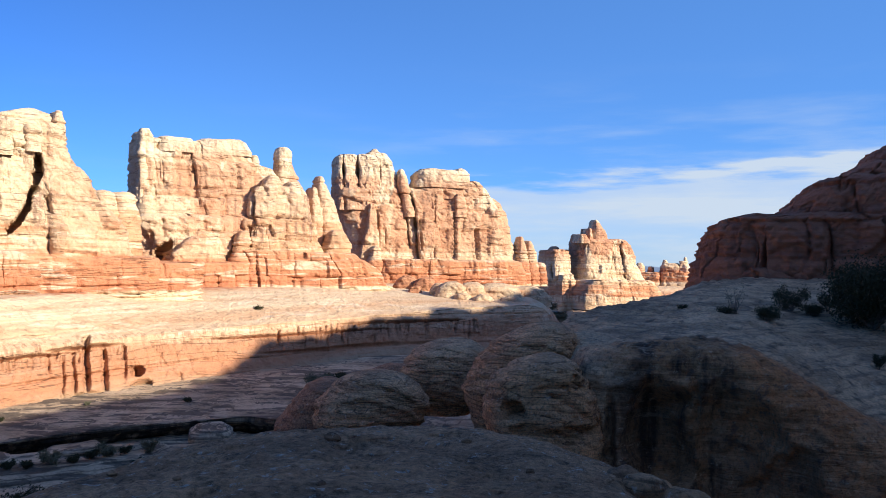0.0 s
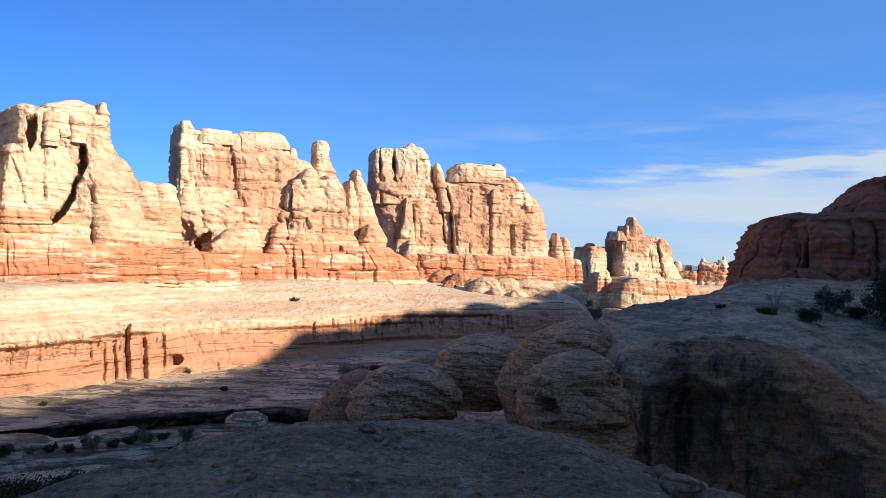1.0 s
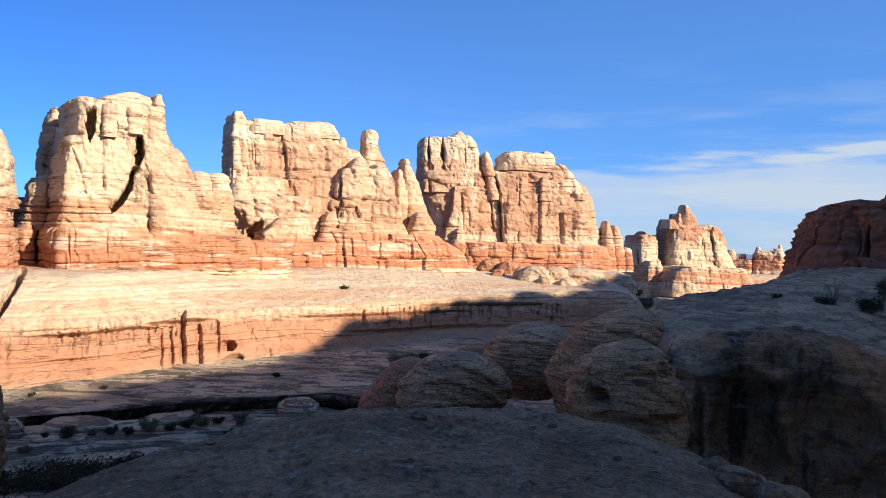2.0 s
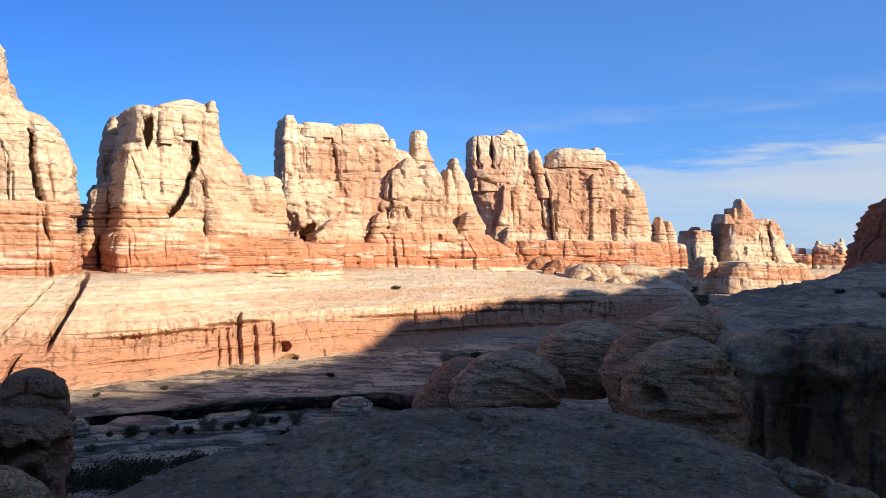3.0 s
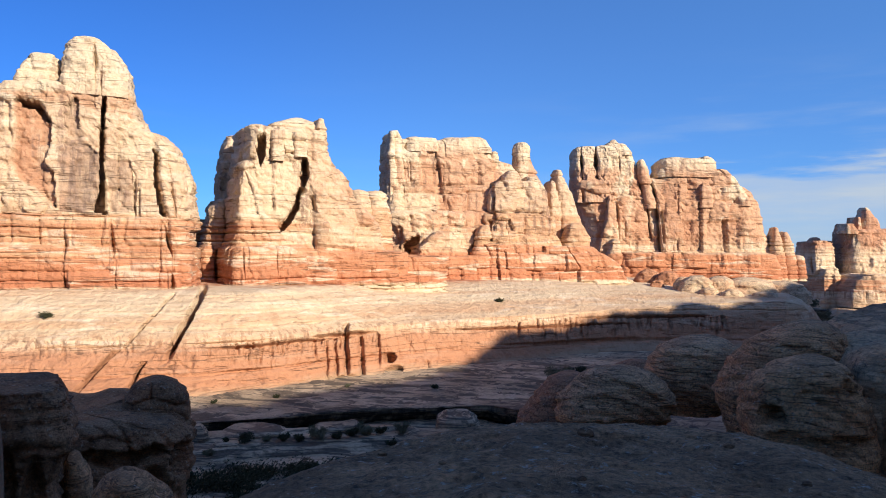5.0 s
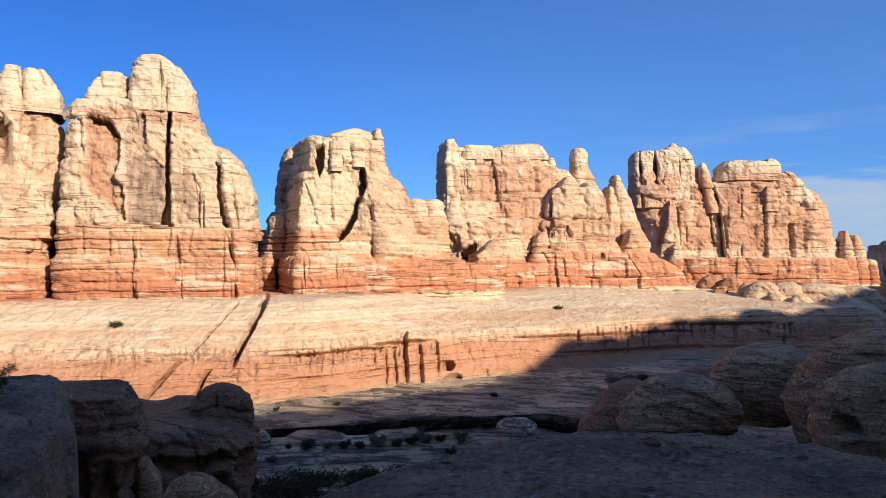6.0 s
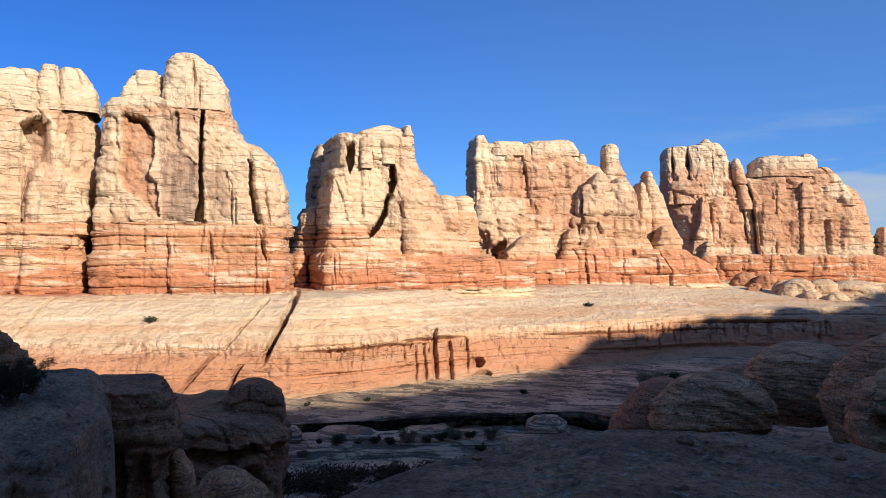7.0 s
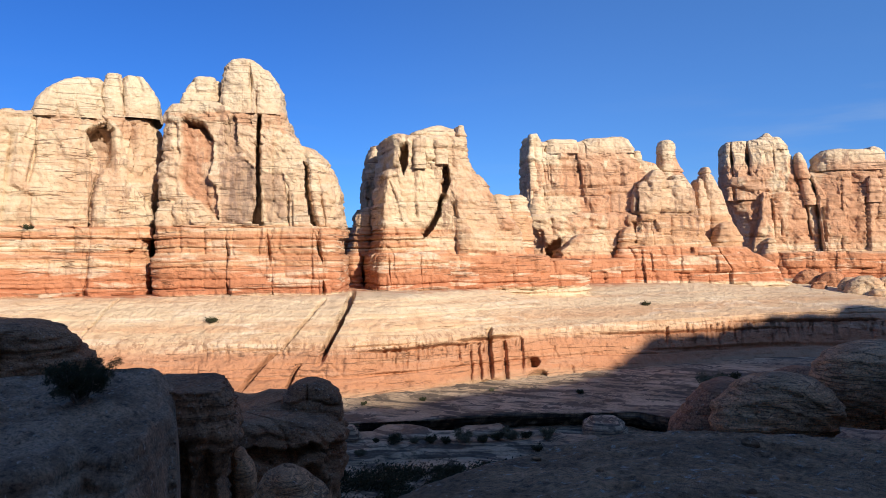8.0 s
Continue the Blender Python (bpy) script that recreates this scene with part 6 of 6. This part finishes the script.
def plant(name, label, x, y, wide, high, leaves, leaf_size, seed, leaf_mat, open_form=0.3, limbs=7, group=""):
    """A desert shrub: crooked limbs from one foot, and small leaf clumps near the limbs' ends."""
    rnd = random.Random(seed)
    z = drop(x, y)
    top = tagged(new(name), label, "shrub", group)
    top.location = (x, y, z - 0.05)
    wood, tips = bmesh.new(), []
    for k in range(limbs):
        p = Vector((0, 0, 0))
        az = 2 * math.pi * (k + rnd.random() * 0.7) / limbs
        reach = wide / 2 * rnd.uniform(0.55, 1.0)
        rise = high * rnd.uniform(0.55, 1.0)
        r = 0.030 * wide
        for s in range(4):
            f = (s + 1) / 4
            q = Vector((math.cos(az) * reach * f, math.sin(az) * reach * f, rise * f ** 0.8)) + Vector([rnd.uniform(-1, 1) * 0.07 * wide for _ in range(3)])
            q.z = max(q.z, 0.02)
            tube(wood, p, q, r, r * 0.65)
            r *= 0.65
            if s > 0:
                tips.append(q)
                for _ in range(2):
                    e = q + Vector((rnd.uniform(-1, 1), rnd.uniform(-1, 1), rnd.uniform(-0.2, 1))) * 0.16 * wide
                    e.z = max(e.z, 0.03)
                    tube(wood, q, e, r * 0.6, r * 0.25, 4)
                    tips.append(e)
            p = q
    me = bpy.data.meshes.new("branches")
    wood.to_mesh(me)
    wood.free()
    me.materials.append(TWIG)
    ob = new("branches", me)
    ob.parent = top
    if leaves:
        vs, fs = [], []
        for _ in range(leaves * 3):
            c = rnd.choice(tips) + Vector([rnd.gauss(0, 1) for _ in range(3)]) * wide * 0.055 * (1.6 - open_form)
            c.z = max(c.z, 0.03)
            n = Vector([rnd.gauss(0, 1) for _ in range(3)]).normalized()
            u = n.orthogonal().normalized() * leaf_size * rnd.uniform(0.7, 1.4)
            w = n.cross(u).normalized() * leaf_size * rnd.uniform(0.25, 0.6)
            i = len(vs)
            vs += [c - u, c + w, c + u, c - w]
            fs.append((i, i + 1, i + 2, i + 3))
        lm = bpy.data.meshes.new("foliage")
        lm.from_pydata([tuple(v) for v in vs], [], fs)
        lm.materials.append(leaf_mat)
        ob = new("foliage", lm)
        ob.parent = top
    return top


plant("juniper", "dark twisted juniper bush on the slickrock outcrop", *bearing(-53.4, 28.0)[:2], 2.0, 1.35, 5200, 0.035, 1, LEAF, 0.9, 13)
plant("juniper", "broad dark juniper at the foot of the butte", 25.4, 45.8, 5.0, 3.0, 9000, 0.09, 2, LEAF, 0.2, 22)
plant("shrub", "dense dark rounded shrub on the shelf", 18.5, 44.1, 1.25, 0.65, 1100, 0.045, 3, LEAF, 0.1, 9)
plant("juniper", "open-branched dark juniper on the shelf", 21.9, 48.8, 2.3, 1.5, 1000, 0.06, 4, LEAF, 0.6, 8)
plant("shrub", "low dark shrub on the shelf", 22.9, 47.9, 1.2, 0.7, 800, 0.05, 5, LEAF, 0.2, 8)
plant("shrub", "thin open shrub on the shelf", 24.6, 49.6, 1.4, 1.0, 420, 0.05, 6, LEAF, 0.7, 8)
plant("dead_tree", "bare grey dead tree with a few twigs", 17.3, 45.9, 1.3, 1.7, 90, 0.04, 7, SAGE, 0.8, 8)
plant("shrub", "low mat of dark brush on the shelf", 16.6, 45.7, 1.1, 0.25, 500, 0.04, 8, LEAF, 0.2, 8)
plant("shrub", "low mat of dark brush on the shelf", 15.1, 48.9, 0.7, 0.2, 260, 0.04, 9, LEAF, 0.2, 7)
plant("shrub", "small upright shrub on the shelf edge", 21.5, 38.2, 0.7, 0.8, 500, 0.04, 10, LEAF, 0.2, 7)
plant("shrub", "low brush on the pale bench", -68.3, 69.5, 1.5, 0.4, 300, 0.08, 11, LEAF, 0.2, 8)
plant("shrub", "low brush on the pale bench", -91.5, 61.8, 1.2, 0.4, 300, 0.08, 12, LEAF, 0.2, 8)
plant("shrub", "low brush on the pale bench", -28.3, 119.6, 1.3, 0.4, 300, 0.08, 13, LEAF, 0.2, 8)

# bearing, distance, width of the shrubs along the wash
WASH_SHRUBS = [(-34.2, 64, 0.9), (-33.0, 66, 0.6), (-31.6, 66.5, 1.3), (-30.2, 66.6, 0.7), (-29.0, 66.4, 1.0), (-27.9, 66.8, 0.8), (-26.6, 66.6, 1.6), (-25.2, 66.8, 0.9), (-24.0, 67.5, 1.2),
               (-23.1, 68, 1.5), (-22.0, 68.5, 1.0), (-21.2, 66, 0.8), (-20.4, 69, 1.4), (-35.5, 59, 1.1), (-36.0, 57, 0.8), (-32.5, 59, 0.5), (-28.4, 60.5, 0.5), (-25.0, 62, 0.6),
               (-24.4, 90, 0.6), (-29.5, 84, 0.6), (-18.0, 88, 0.8), (-9.0, 92, 3.0), (-7.6, 95, 2.2), (-33.8, 82, 0.6)]
for k, (a, d, w) in enumerate(WASH_SHRUBS):
    px, py, _ = bearing(a, d)
    plant("shrub", "small dark shrub in the dry wash", px, py, w, w * 0.55, int(160 + 170 * w), 0.05 + 0.02 * w, 40 + k, LEAF if k % 3 else SAGE, 0.2, 6, "shrubs along the wash")
for k, (a, d, w) in enumerate([(8.6, 186, 4.0), (9.2, 200, 3.2), (9.7, 190, 4.4), (10.3, 215, 3.6), (7.9, 175, 3.0), (10.9, 222, 4.0)]):
    px, py, _ = bearing(a, d)
    plant("shrub", "green brush on the far canyon floor", px, py, w, w * 0.45, 420, 0.16, 80 + k, SAGE, 0.2, 7, "far brush")


def brush_patch():
    """Dark low brush on the canyon floor below the dome."""
    rnd = random.Random(5)
    vs, fs = [], []
    for _ in range(900):
        a, d = rnd.uniform(-38.5, -22.5), rnd.uniform(48, 61.5)
        if noise.noise((a * 0.55, d * 0.25, 2.0)) < -0.25:
            continue
        px, py, _ = bearing(a, d)
        pz = drop(px, py, -4.0)
        if pz > -14.3:
            continue
        s = rnd.uniform(0.4, 1.0)
        for _ in range(48):
            c = Vector((px + rnd.gauss(0, 0.42 * s), py + rnd.gauss(0, 0.42 * s), pz + abs(rnd.gauss(0, 0.4 * s))))
            n = Vector([rnd.gauss(0, 1) for _ in range(3)]).normalized()
            u = n.orthogonal().normalized() * rnd.uniform(0.06, 0.14)
            w = n.cross(u).normalized() * rnd.uniform(0.03, 0.06)
            i = len(vs)
            vs += [c - u, c + w, c + u, c - w]
            fs.append((i, i + 1, i + 2, i + 3))
    me = bpy.data.meshes.new("brush")
    me.from_pydata([tuple(v) for v in vs], [], fs)
    me.materials.append(LEAF)
    tagged(new("brush", me), "dark low brush growing on the canyon floor", "brush", kind="stuff")


brush_patch()


def stone(x, y, size, seed, material, label):
    bm = bmesh.new()
    bmesh.ops.create_icosphere(bm, subdivisions=3, radius=1.0)
    for v in bm.verts:
        q = v.co * 0.9 + Vector((seed * 3.1, 0, 0))
        v.co *= 1 + 0.28 * noise.noise(q) + 0.12 * noise.noise(q * 2.7)
        v.co = Vector((v.co.x * size, v.co.y * size * 0.8, v.co.z * size * 0.6))
    me = bpy.data.meshes.new("stone")
    bm.to_mesh(me)
    bm.free()
    me.polygons.foreach_set("use_smooth", [True] * len(me.polygons))
    ob = mesh_part("stone", me, material)
    ob.location = (x, y, drop(x, y, 3.0) + size * 0.25)
    tagged(ob, label, "stone", "loose stones")


for k, (sx, sy, s, m) in enumerate([(-1.66, 11.95, 0.13, BROWN), (2.35, 9.9, 0.22, BROWN), (2.55, 9.6, 0.30, GREY), (2.95, 9.5, 0.34, GREY), (3.25, 9.35, 0.22, GREY), (3.05, 9.0, 0.16, BROWN),
                                    (-1.2, 7.9, 0.05, BROWN), (1.1, 9.5, 0.06, BROWN), (-4.2, 10.0, 0.07, GREY), (0.4, 12.0, 0.08, BROWN), (-2.9, 8.6, 0.05, BROWN)]):
    stone(sx, sy, s, k, m, "loose grey stone on the slickrock" if m is GREY else "dark loose stone on the slickrock")
